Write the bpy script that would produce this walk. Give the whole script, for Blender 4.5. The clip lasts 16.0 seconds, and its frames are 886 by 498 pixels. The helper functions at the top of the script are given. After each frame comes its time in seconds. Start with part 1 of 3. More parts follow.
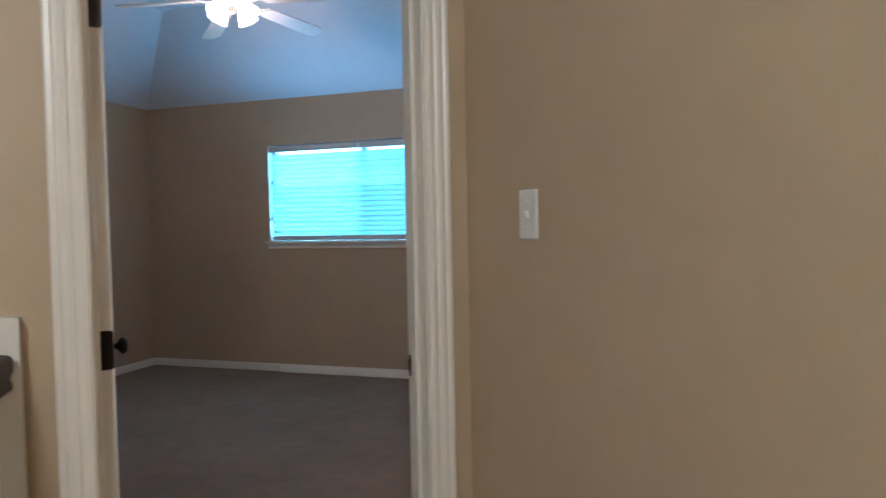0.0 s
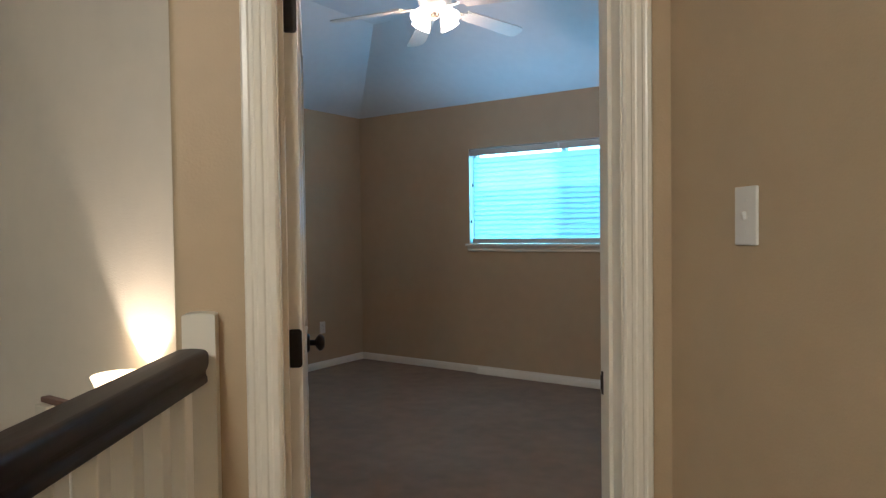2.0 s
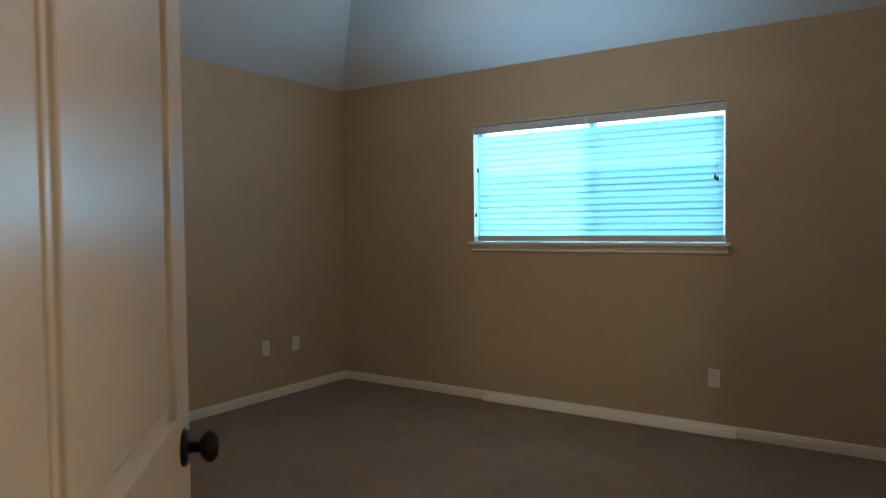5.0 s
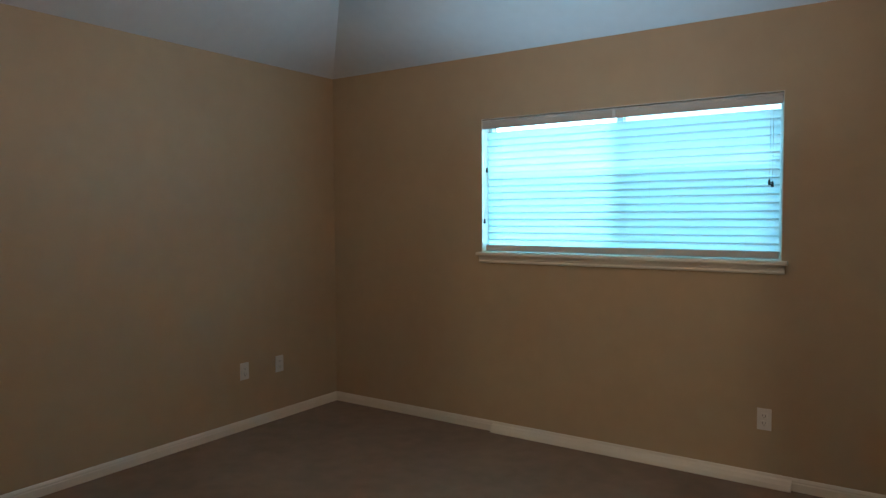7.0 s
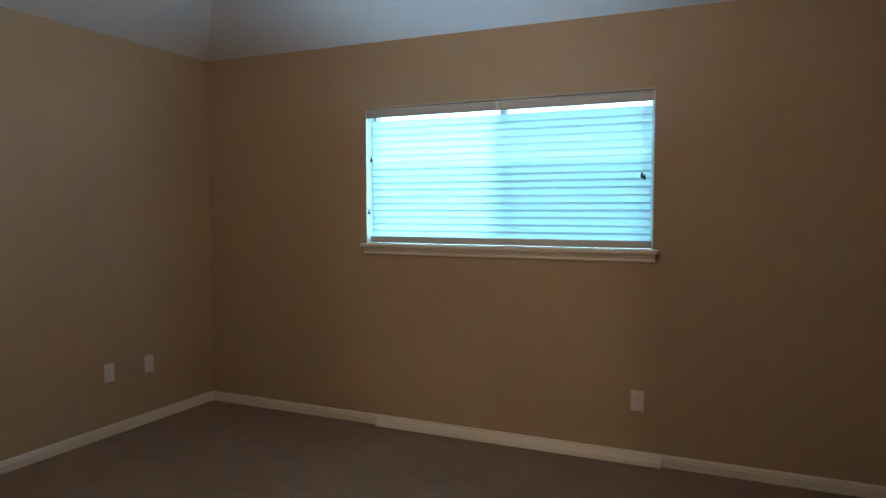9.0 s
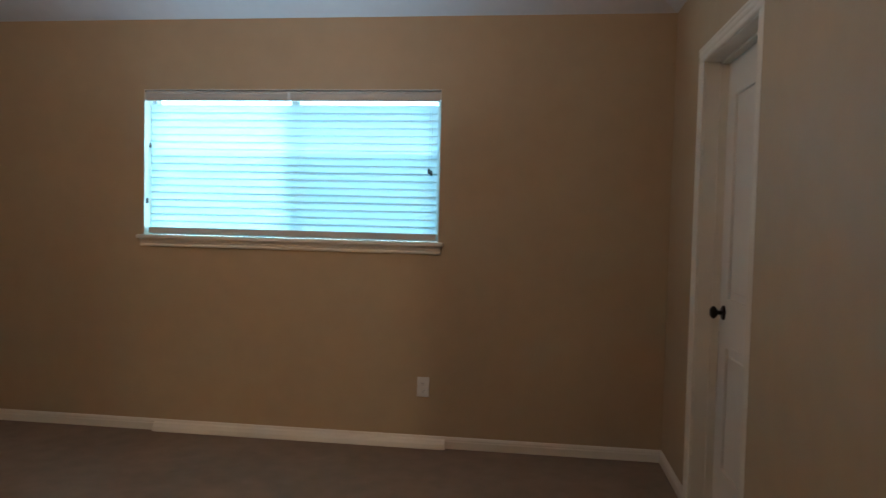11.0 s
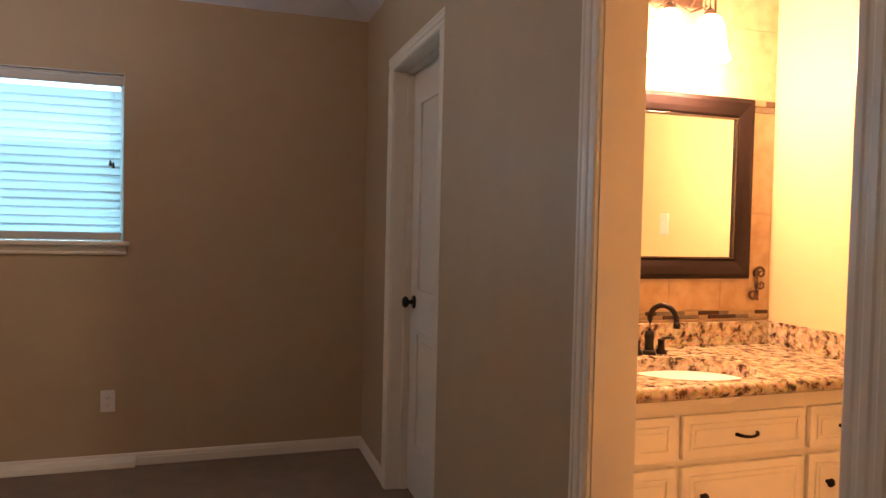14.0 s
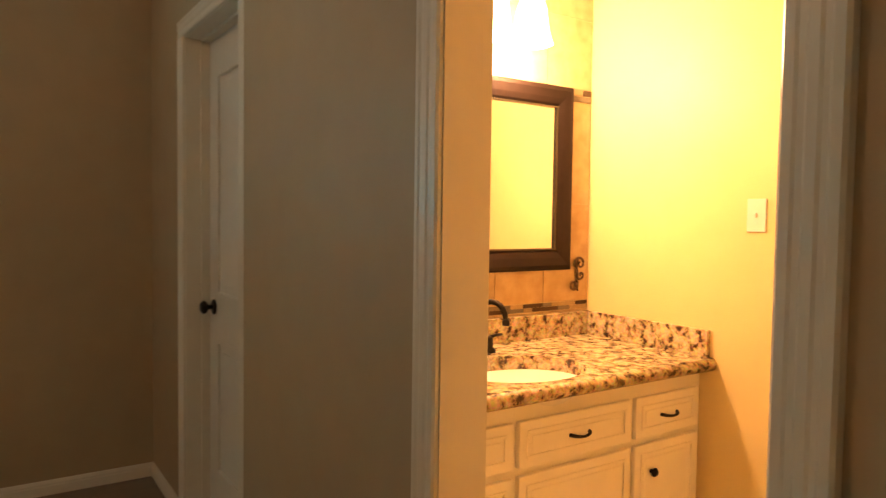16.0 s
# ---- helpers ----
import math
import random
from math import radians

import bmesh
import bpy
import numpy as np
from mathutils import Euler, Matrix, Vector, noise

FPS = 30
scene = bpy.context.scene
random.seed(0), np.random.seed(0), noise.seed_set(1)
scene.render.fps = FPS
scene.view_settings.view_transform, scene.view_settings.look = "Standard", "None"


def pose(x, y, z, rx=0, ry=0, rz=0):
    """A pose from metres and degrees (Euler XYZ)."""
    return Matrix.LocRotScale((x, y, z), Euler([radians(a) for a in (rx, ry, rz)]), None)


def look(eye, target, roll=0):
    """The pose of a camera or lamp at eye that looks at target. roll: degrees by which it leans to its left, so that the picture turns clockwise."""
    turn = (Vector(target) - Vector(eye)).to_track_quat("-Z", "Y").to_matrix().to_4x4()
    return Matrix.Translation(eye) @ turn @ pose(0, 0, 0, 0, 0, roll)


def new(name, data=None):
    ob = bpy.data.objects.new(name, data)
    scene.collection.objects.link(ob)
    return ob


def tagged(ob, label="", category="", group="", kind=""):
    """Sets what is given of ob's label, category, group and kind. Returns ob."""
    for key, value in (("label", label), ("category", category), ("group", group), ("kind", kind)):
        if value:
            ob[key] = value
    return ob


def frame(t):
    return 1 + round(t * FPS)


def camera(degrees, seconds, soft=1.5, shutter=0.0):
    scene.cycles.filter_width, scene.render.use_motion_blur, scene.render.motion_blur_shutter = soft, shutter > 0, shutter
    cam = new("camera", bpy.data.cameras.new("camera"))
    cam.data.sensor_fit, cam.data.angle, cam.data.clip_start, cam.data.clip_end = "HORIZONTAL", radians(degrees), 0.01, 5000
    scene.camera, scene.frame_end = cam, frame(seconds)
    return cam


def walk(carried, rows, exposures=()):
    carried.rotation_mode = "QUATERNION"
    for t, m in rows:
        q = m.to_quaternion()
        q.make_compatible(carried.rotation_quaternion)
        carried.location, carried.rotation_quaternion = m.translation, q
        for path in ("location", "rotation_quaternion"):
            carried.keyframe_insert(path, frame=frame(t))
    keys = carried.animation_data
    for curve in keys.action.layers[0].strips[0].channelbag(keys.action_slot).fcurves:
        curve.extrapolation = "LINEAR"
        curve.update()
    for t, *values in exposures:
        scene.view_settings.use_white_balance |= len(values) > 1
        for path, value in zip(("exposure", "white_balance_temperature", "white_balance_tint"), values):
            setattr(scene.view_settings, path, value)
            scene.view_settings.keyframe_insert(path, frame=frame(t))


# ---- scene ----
cam = camera(65.75, 16.0, soft=1.3, shutter=0.4)
EXPOSURES = [
    (0, -0.02, 4870, 23),
    (1.5, -0.04, 5180, 22),
    (3.7, -0.18, 5650, 19),
    (6, -0.12, 6150, 22),
    (8.5, -0.17, 6500, 28),
    (11, -0.10, 6750, 33),
    (12.5, -0.10, 6950, 38),
    (14, 0.02, 7300, 45),
    (15, 0.12, 7780, 33),
    (16, 0.05, 9400, 29),
]
PATH = [
    (0, (4.688, -5.442, 1.303), (4.081, -3.537, 1.231), -1.1),
    (0.5, (4.635, -5.395, 1.297), (3.818, -3.571, 1.233), -0.7),
    (1, (4.651, -5.368, 1.298), (3.665, -3.629, 1.237), -0.9),
    (1.5, (4.662, -5.352, 1.298), (3.584, -3.668, 1.243), -1.1),
    (2, (4.666, -5.308, 1.300), (3.533, -3.661, 1.247), -0.7),
    (2.5, (4.622, -5.220, 1.291), (3.476, -3.582, 1.242), -0.7),
    (3, (4.491, -5.080, 1.285), (3.372, -3.423, 1.236), -1.2),
    (3.5, (4.365, -4.913, 1.285), (3.263, -3.246, 1.225), -1.5),
    (6, (3.799, -4.055, 1.365), (2.656, -2.415, 1.289), -0.0),
    (6.5, (3.713, -3.919, 1.420), (2.560, -2.288, 1.323), -0.3),
    (7, (3.641, -3.861, 1.422), (2.514, -2.212, 1.323), -0.3),
    (7.5, (3.588, -3.840, 1.412), (2.511, -2.157, 1.313), -0.3),
    (8, (3.588, -3.826, 1.401), (2.570, -2.107, 1.301), 0.1),
    (8.5, (3.598, -3.817, 1.405), (2.661, -2.054, 1.295), -0.0),
    (11, (3.603, -3.863, 1.299), (3.358, -1.880, 1.219), 1.4),
    (11.5, (3.632, -3.844, 1.300), (3.537, -1.848, 1.223), 1.6),
    (12, (3.627, -3.839, 1.297), (3.704, -1.842, 1.226), 1.8),
    (12.5, (3.596, -3.826, 1.288), (3.850, -1.843, 1.224), 1.6),
    (13, (3.524, -3.910, 1.280), (3.957, -1.958, 1.226), 1.6),
    (13.5, (3.534, -3.897, 1.287), (4.078, -1.973, 1.229), 1.5),
    (14, (3.571, -3.900, 1.292), (4.192, -2.000, 1.228), 1.3),
    (14.5, (3.572, -3.906, 1.299), (4.282, -2.038, 1.228), 1.3),
    (15, (3.587, -3.874, 1.299), (4.399, -2.048, 1.225), 1.7),
    (15.5, (3.630, -3.772, 1.279), (4.578, -2.012, 1.215), 1.7),
    (16, (3.661, -3.621, 1.311), (4.779, -1.966, 1.221), 0.8),
]
walk(cam, [(t, look(eye, target, roll)) for t, eye, target, roll in PATH], EXPOSURES)

# ---- world, lights, exposure ----
scene.view_settings.exposure = 0.0
world = bpy.data.worlds.new("sky")
scene.world = world
world.use_nodes = True
_sky = world.node_tree.nodes.new("ShaderNodeTexSky")
_sky.sky_type, _sky.sun_disc = "NISHITA", False
_sky.sun_elevation, _sky.sun_rotation = radians(48), radians(150)
world.node_tree.nodes["Background"].inputs[1].default_value = 0.12
world.node_tree.links.new(_sky.outputs[0], world.node_tree.nodes["Background"].inputs[0])


def sun_light(strength, color):
    data = bpy.data.lights.new("sun", "SUN")
    data.energy, data.angle, data.color = strength, radians(0.5), color
    ob = new("sun", data)
    ob.matrix_world = look((2, -6, 9), (2.6, 0, 0))


def bulb(name, place, watts, color, radius):
    data = bpy.data.lights.new(name, "POINT")
    data.energy, data.color, data.shadow_soft_size = watts, color, radius
    ob = new(name, data)
    ob.location = place
    return ob


def window_light(place, target, sx, sy, watts, color):
    data = bpy.data.lights.new("window_daylight", "AREA")
    data.shape, data.size, data.size_y, data.energy, data.color = "RECTANGLE", sx, sy, watts, color
    data.spread = radians(150)
    ob = new("window_daylight", data)
    ob.matrix_world = look(place, target)
    return ob


WARM = (1.0, 0.72, 0.38)
sun_light(3.0, (1.0, 0.95, 0.88))
window_light((2.205, -0.075, 1.6), (2.205, -2.0, 4.2), 1.7, 0.72, 12.0, (0.33, 0.77, 1.0))
FAN = (2.19, -1.765)
bulb("fan_bulb", (FAN[0], FAN[1], 2.585), 9.4, (1.0, 0.63, 0.345), 0.05)
bulb("sconce_bulb", (2.655, -4.165, 0.73), 20.0, (1.0, 0.80, 0.50), 0.02)
for _x in (5.017, 5.205, 5.393):
    bulb("vanity_bulb", (_x, -1.633, 1.93), 20.5, (1.0, 0.672, 0.40), 0.04)
# added lamp, never in view, that fills the hall and stairwell
bulb("hall_fill_bulb", (4.83, -6.60, 2.30), 96.0, (0.96, 0.92, 0.66), 0.12)

# ---- materials ----


def mat(name, base, rough=0.6, metal=0.0, scale=30.0, vary=0.12, bump=0.0, bump_scale=200.0, spread=None, coat=0.0):
    """A painted or natural surface: two scales of colour variation, and fine relief."""
    m = bpy.data.materials.new(name)
    m.use_nodes = True
    nt = m.node_tree
    b = nt.nodes["Principled BSDF"]
    b.inputs["Roughness"].default_value, b.inputs["Metallic"].default_value = rough, metal
    b.inputs["Coat Weight"].default_value = coat
    co = nt.nodes.new("ShaderNodeTexCoord")
    n1, n2 = nt.nodes.new("ShaderNodeTexNoise"), nt.nodes.new("ShaderNodeTexNoise")
    n1.inputs["Scale"].default_value, n2.inputs["Scale"].default_value = scale, 1.7
    n1.inputs["Detail"].default_value = 6.0
    for n in (n1, n2):
        nt.links.new(co.outputs["Object"], n.inputs["Vector"])
    add = nt.nodes.new("ShaderNodeMath")
    add.operation = "ADD"
    nt.links.new(n1.outputs["Fac"], add.inputs[0])
    nt.links.new(n2.outputs["Fac"], add.inputs[1])
    ramp = nt.nodes.new("ShaderNodeMapRange")
    ramp.inputs["From Min"].default_value, ramp.inputs["From Max"].default_value = 0.6, 1.4
    nt.links.new(add.outputs[0], ramp.inputs["Value"])
    mix = nt.nodes.new("ShaderNodeMix")
    mix.data_type = "RGBA"
    dark = spread or tuple(c * (1 - vary) for c in base)
    light = tuple(min(1.0, c * (1 + vary * 0.6)) for c in base)
    mix.inputs[6].default_value, mix.inputs[7].default_value = (*dark, 1), (*light, 1)
    nt.links.new(ramp.outputs[0], mix.inputs[0])
    nt.links.new(mix.outputs[2], b.inputs["Base Color"])
    if bump:
        n3, bp = nt.nodes.new("ShaderNodeTexNoise"), nt.nodes.new("ShaderNodeBump")
        n3.inputs["Scale"].default_value, bp.inputs["Strength"].default_value = bump_scale, bump
        n3.inputs["Detail"].default_value = 3.0
        bp.inputs["Distance"].default_value = 0.004
        nt.links.new(co.outputs["Object"], n3.inputs["Vector"])
        nt.links.new(n3.outputs["Fac"], bp.inputs["Height"])
        nt.links.new(bp.outputs[0], b.inputs["Normal"])
    return m


def glow(name, color, strength):
    m = bpy.data.materials.new(name)
    m.use_nodes = True
    b = m.node_tree.nodes["Principled BSDF"]
    b.inputs["Base Color"].default_value = (0.9, 0.86, 0.8, 1)
    b.inputs["Roughness"].default_value = 0.35
    b.inputs["Emission Color"].default_value = (*color, 1)
    b.inputs["Emission Strength"].default_value = strength
    return m


def translucent(name, base, through_part, rough=0.5):
    m = mat(name, base, rough, scale=60, vary=0.05)
    nt = m.node_tree
    t, mx = nt.nodes.new("ShaderNodeBsdfTranslucent"), nt.nodes.new("ShaderNodeMixShader")
    t.inputs["Color"].default_value = (*base, 1)
    mx.inputs[0].default_value = through_part
    out = nt.nodes["Material Output"]
    nt.links.new(nt.nodes["Principled BSDF"].outputs[0], mx.inputs[1])
    nt.links.new(t.outputs[0], mx.inputs[2])
    nt.links.new(mx.outputs[0], out.inputs[0])
    return m


def granite():
    m = mat("granite", (0.55, 0.43, 0.28), 0.18, scale=22, vary=0.3)
    nt = m.node_tree
    b = nt.nodes["Principled BSDF"]
    co = nt.nodes.new("ShaderNodeTexCoord")
    n, v = nt.nodes.new("ShaderNodeTexNoise"), nt.nodes.new("ShaderNodeTexVoronoi")
    n.inputs["Scale"].default_value, n.inputs["Detail"].default_value, n.inputs["Roughness"].default_value = 31.0, 8.0, 0.66
    n.inputs["Distortion"].default_value = 0.35
    v.inputs["Scale"].default_value = 120.0
    r = nt.nodes.new("ShaderNodeValToRGB")
    e = r.color_ramp.elements
    e[0].position, e[0].color = 0.34, (0.028, 0.014, 0.012, 1)
    e[1].position, e[1].color = 0.74, (0.78, 0.66, 0.46, 1)
    for p, c in ((0.41, (0.12, 0.066, 0.042, 1)), (0.465, (0.44, 0.31, 0.18, 1)), (0.56, (0.68, 0.56, 0.38, 1))):
        k = e.new(p)
        k.color = c
    mx = nt.nodes.new("ShaderNodeMix")
    mx.data_type, mx.blend_type = "RGBA", "MULTIPLY"
    mx.inputs[0].default_value = 0.35
    for q in (n, v):
        nt.links.new(co.outputs["Object"], q.inputs["Vector"])
    nt.links.new(n.outputs["Fac"], r.inputs[0])
    nt.links.new(r.outputs[0], mx.inputs[6])
    nt.links.new(v.outputs["Color"], mx.inputs[7])
    nt.links.new(mx.outputs[2], b.inputs["Base Color"])
    return m


def glass(name):
    m = bpy.data.materials.new(name)
    m.use_nodes = True
    b = m.node_tree.nodes["Principled BSDF"]
    b.inputs["Transmission Weight"].default_value, b.inputs["Roughness"].default_value, b.inputs["IOR"].default_value = 1.0, 0.0, 1.05
    return m


def screen_mesh():
    m = bpy.data.materials.new("insect_screen")
    m.use_nodes = True
    nt = m.node_tree
    t, mx = nt.nodes.new("ShaderNodeBsdfTransparent"), nt.nodes.new("ShaderNodeMixShader")
    nt.nodes["Principled BSDF"].inputs["Base Color"].default_value = (0.06, 0.06, 0.065, 1)
    mx.inputs[0].default_value = 0.25
    nt.links.new(t.outputs[0], mx.inputs[1])
    nt.links.new(nt.nodes["Principled BSDF"].outputs[0], mx.inputs[2])
    nt.links.new(mx.outputs[0], nt.nodes["Material Output"].inputs[0])
    return m


def sky_card():
    m = bpy.data.materials.new("far_sky")
    m.use_nodes = True
    nt = m.node_tree
    co, sep, r, em = (nt.nodes.new(k) for k in ("ShaderNodeTexCoord", "ShaderNodeSeparateXYZ", "ShaderNodeValToRGB", "ShaderNodeEmission"))
    e = r.color_ramp.elements
    e[0].position, e[0].color = 0.14, (0.62, 0.98, 1.0, 1)
    e[1].position, e[1].color = 0.45, (0.07, 0.66, 0.88, 1)
    nt.links.new(co.outputs["Generated"], sep.inputs[0])
    nt.links.new(sep.outputs[1], r.inputs[0])
    nt.links.new(r.outputs[0], em.inputs[0])
    em.inputs[1].default_value = 14.5
    nt.links.new(em.outputs[0], nt.nodes["Material Output"].inputs[0])
    return m


M_WALL = mat("tan_wall_paint", (0.440, 0.332, 0.207), 0.55, scale=9, vary=0.06, bump=0.14, bump_scale=170)
# pale paint, lightened further to stand in for unbuilt stairwell light
M_STAIRWALL = mat("lightened_wall_paint", (0.80, 0.74, 0.64), 0.6, scale=9, vary=0.05, bump=0.25, bump_scale=170)
M_BATHWALL = mat("warm_bath_paint", (0.74, 0.60, 0.335), 0.5, scale=9, vary=0.05, bump=0.2, bump_scale=170)
M_CEIL = mat("white_ceiling_texture", (0.68, 0.68, 0.68), 0.8, scale=14, vary=0.05, bump=0.3, bump_scale=90)
M_TRIM = mat("white_trim_enamel", (0.72, 0.67, 0.57), 0.32, scale=12, vary=0.05)
# trim enamel made lighter, replacing light the stair balusters lack
M_TRIM_BRIGHT = mat("brightened_trim_enamel", (0.86, 0.82, 0.73), 0.35, scale=12, vary=0.05)
M_DOOR = mat("white_door_enamel", (0.70, 0.66, 0.58), 0.28, scale=12, vary=0.05)
M_CARPET = mat("tan_carpet", (0.235, 0.170, 0.117), 0.95, scale=9, vary=0.22, bump=0.3, bump_scale=330)
M_BRONZE = mat("oil_rubbed_bronze", (0.020, 0.015, 0.012), 0.38, 0.75, scale=60, vary=0.3)
M_RAIL = mat("dark_stained_wood", (0.026, 0.0125, 0.0085), 0.42, scale=25, vary=0.4)
M_RAIL.node_tree.nodes["Principled BSDF"].inputs["Specular IOR Level"].default_value = 0.14
M_CAP = mat("reddish_stained_wood", (0.17, 0.08, 0.055), 0.35, scale=25, vary=0.35)
M_FRAME = mat("dark_mirror_frame", (0.017, 0.008, 0.006), 0.6, scale=30, vary=0.3)
M_FRAME.node_tree.nodes["Principled BSDF"].inputs["Specular IOR Level"].default_value = 0.2
M_SCROLL = mat("aged_bronze", (0.13, 0.075, 0.045), 0.55, 0.3, scale=60, vary=0.4)
M_CAB = mat("cream_cabinet_paint", (0.87, 0.83, 0.76), 0.38, scale=14, vary=0.05)
M_PLATE = mat("white_plastic", (0.72, 0.70, 0.66), 0.4, scale=20, vary=0.03)
M_SLOT = mat("dark_slot", (0.03, 0.03, 0.03), 0.6, scale=20, vary=0.1)
M_PORC = mat("white_porcelain", (0.82, 0.80, 0.75), 0.12, scale=10, vary=0.02)
M_TILE = mat("travertine_tile", (0.60, 0.46, 0.30), 0.35, scale=16, vary=0.25, spread=(0.42, 0.27, 0.15))
M_GROUT = mat("tan_grout", (0.56, 0.44, 0.29), 0.9, scale=60, vary=0.15)
M_MOS = [mat("mosaic_brown", (0.07, 0.035, 0.02), 0.2, scale=40, vary=0.3), mat("mosaic_tan", (0.42, 0.31, 0.19), 0.25, scale=40, vary=0.2), mat("mosaic_grey", (0.20, 0.17, 0.13), 0.2, scale=40, vary=0.2)]
M_GRANITE = granite()
M_GLASS = glass("window_glass")
M_SCREEN = screen_mesh()
M_SLAT = translucent("vinyl_slat", (0.74, 0.80, 0.82), 0.65)
M_VALANCE = mat("ivory_valance", (0.50, 0.47, 0.42), 0.45, scale=18, vary=0.06)
M_VINYL = mat("white_vinyl", (0.70, 0.70, 0.68), 0.4, scale=12, vary=0.03)
M_BLADE = mat("white_fan_blade", (0.66, 0.62, 0.55), 0.4, scale=20, vary=0.06)
M_BOWL = glow("lit_frosted_glass", (1.0, 0.86, 0.66), 9.0)
M_SCONCE = glow("lit_amber_glass", (1.0, 0.70, 0.32), 4.0)
M_SHADE = glow("lit_bath_glass", (1.0, 0.80, 0.45), 8.0)
M_MIRROR = mat("mirror_glass", (0.9, 0.9, 0.88), 0.02, 1.0, scale=4, vary=0.01)
M_NICKEL = mat("dark_nickel", (0.10, 0.085, 0.07), 0.25, 0.9, scale=40, vary=0.2)
M_SKY = sky_card()
M_GROUND = mat("dry_grass", (0.10, 0.11, 0.05), 0.95, scale=3, vary=0.4)
# tone raised so the unseen floor bounces light onto the cabinet fronts
M_BATHFLOOR = mat("bounce_floor_tile", (0.80, 0.74, 0.64), 0.4, scale=8, vary=0.15)

# ---- mesh helpers ----


def part(name, bm, material, parent=None, label="", smooth=False):
    me = bpy.data.meshes.new(name)
    bmesh.ops.recalc_face_normals(bm, faces=bm.faces[:])
    bm.to_mesh(me)
    bm.free()
    me.materials.append(material)
    if smooth:
        for p in me.polygons:
            p.use_smooth = True
    ob = new(name, me)
    if parent:
        ob.parent = parent
    if label:
        ob["label"] = label
    return ob


def thing(name, m, label, category, group="", kind=""):
    ob = new(name)
    ob.empty_display_size = 0.05
    ob.matrix_world = m
    return tagged(ob, label, category, group, kind)


def bx(bm, x0, x1, y0, y1, z0, z1, bevel=0.0, m=None):
    r = bmesh.ops.create_cube(bm, size=1.0, matrix=Matrix.LocRotScale(((x0 + x1) / 2, (y0 + y1) / 2, (z0 + z1) / 2), None, (abs(x1 - x0), abs(y1 - y0), abs(z1 - z0))))
    vs = r["verts"]
    if bevel:
        es = list({e for v in vs for e in v.link_edges})
        o = bmesh.ops.bevel(bm, geom=es, offset=bevel, segments=2, profile=0.6, affect="EDGES")
        vs = o["verts"] if not m else o["verts"]
    if m is not None:
        bmesh.ops.transform(bm, matrix=m, verts=list(set(vs)))
    return bm


def box(*a, bevel=0.0, m=None):
    bm = bmesh.new()
    bx(bm, *a, bevel=bevel, m=m)
    return bm


def boxes(rows, bevel=0.0, m=None):
    bm = bmesh.new()
    for a in rows:
        one = box(*a, bevel=bevel, m=m)
        me = bpy.data.meshes.new("scratch")
        one.to_mesh(me)
        one.free()
        bm.from_mesh(me)
        bpy.data.meshes.remove(me)
    return bm


def lathe(profile, steps=24, m=None):
    """Turns (radius, height) pairs about z."""
    bm = bmesh.new()
    rings = []
    for r, z in profile:
        if r < 1e-5:
            rings.append([bm.verts.new((0, 0, z))])
        else:
            rings.append([bm.verts.new((r * math.cos(2 * math.pi * k / steps), r * math.sin(2 * math.pi * k / steps), z)) for k in range(steps)])
    for a, b in zip(rings, rings[1:]):
        for k in range(steps):
            j = (k + 1) % steps
            if len(a) == 1 and len(b) > 1:
                bm.faces.new((a[0], b[j], b[k]))
            elif len(b) == 1 and len(a) > 1:
                bm.faces.new((a[k], a[j], b[0]))
            elif len(a) > 1:
                bm.faces.new((a[k], a[j], b[j], b[k]))
    if m is not None:
        bmesh.ops.transform(bm, matrix=m, verts=bm.verts[:])
    return bm


def prism(points, z0, z1):
    bm = bmesh.new()
    lo = [bm.verts.new((x, y, z0)) for x, y in points]
    hi = [bm.verts.new((x, y, z1)) for x, y in points]
    bm.faces.new(lo[::-1])
    bm.faces.new(hi)
    n = len(points)
    for k in range(n):
        bm.faces.new((lo[k], lo[(k + 1) % n], hi[(k + 1) % n], hi[k]))
    return bm


def sweep(profile, m, length):
    """A profile in the local x, y plane drawn along local z."""
    bm = prism(profile, 0, length)
    bmesh.ops.transform(bm, matrix=m, verts=bm.verts[:])
    return bm


def tube(points, radius, steps=10):
    """A round rod along a line of points."""
    bm = bmesh.new()
    rings = []
    pts = [Vector(p) for p in points]
    for k, p in enumerate(pts):
        d = (pts[min(k + 1, len(pts) - 1)] - pts[max(k - 1, 0)]).normalized()
        q = d.to_track_quat("Z", "Y")
        r = radius(k / (len(pts) - 1)) if callable(radius) else radius
        rings.append([bm.verts.new(p + q @ Vector((r * math.cos(2 * math.pi * j / steps), r * math.sin(2 * math.pi * j / steps), 0))) for j in range(steps)])
    for a, b in zip(rings, rings[1:]):
        for j in range(steps):
            bm.faces.new((a[j], a[(j + 1) % steps], b[(j + 1) % steps], b[j]))
    bm.faces.new(rings[0][::-1])
    bm.faces.new(rings[-1])
    return bm


def join(*bms):
    bm = bmesh.new()
    for b in bms:
        me = bpy.data.meshes.new("scratch")
        b.to_mesh(me)
        b.free()
        bm.from_mesh(me)
        bpy.data.meshes.remove(me)
    return bm


def soft_corner(p, a, b, r, steps=6):
    """Points that round the corner p between the directions of a and b."""
    p, a, b = Vector(p), Vector(a).normalized(), Vector(b).normalized()
    c = p + (a + b) * r
    return [tuple(c - a * r * math.sin(t) - b * r * math.cos(t)) for t in [math.pi / 2 * k / steps for k in range(steps + 1)]]


def structure(name, bm, material, label, category):
    return tagged(part(name, bm, material), label, category, kind="structure")


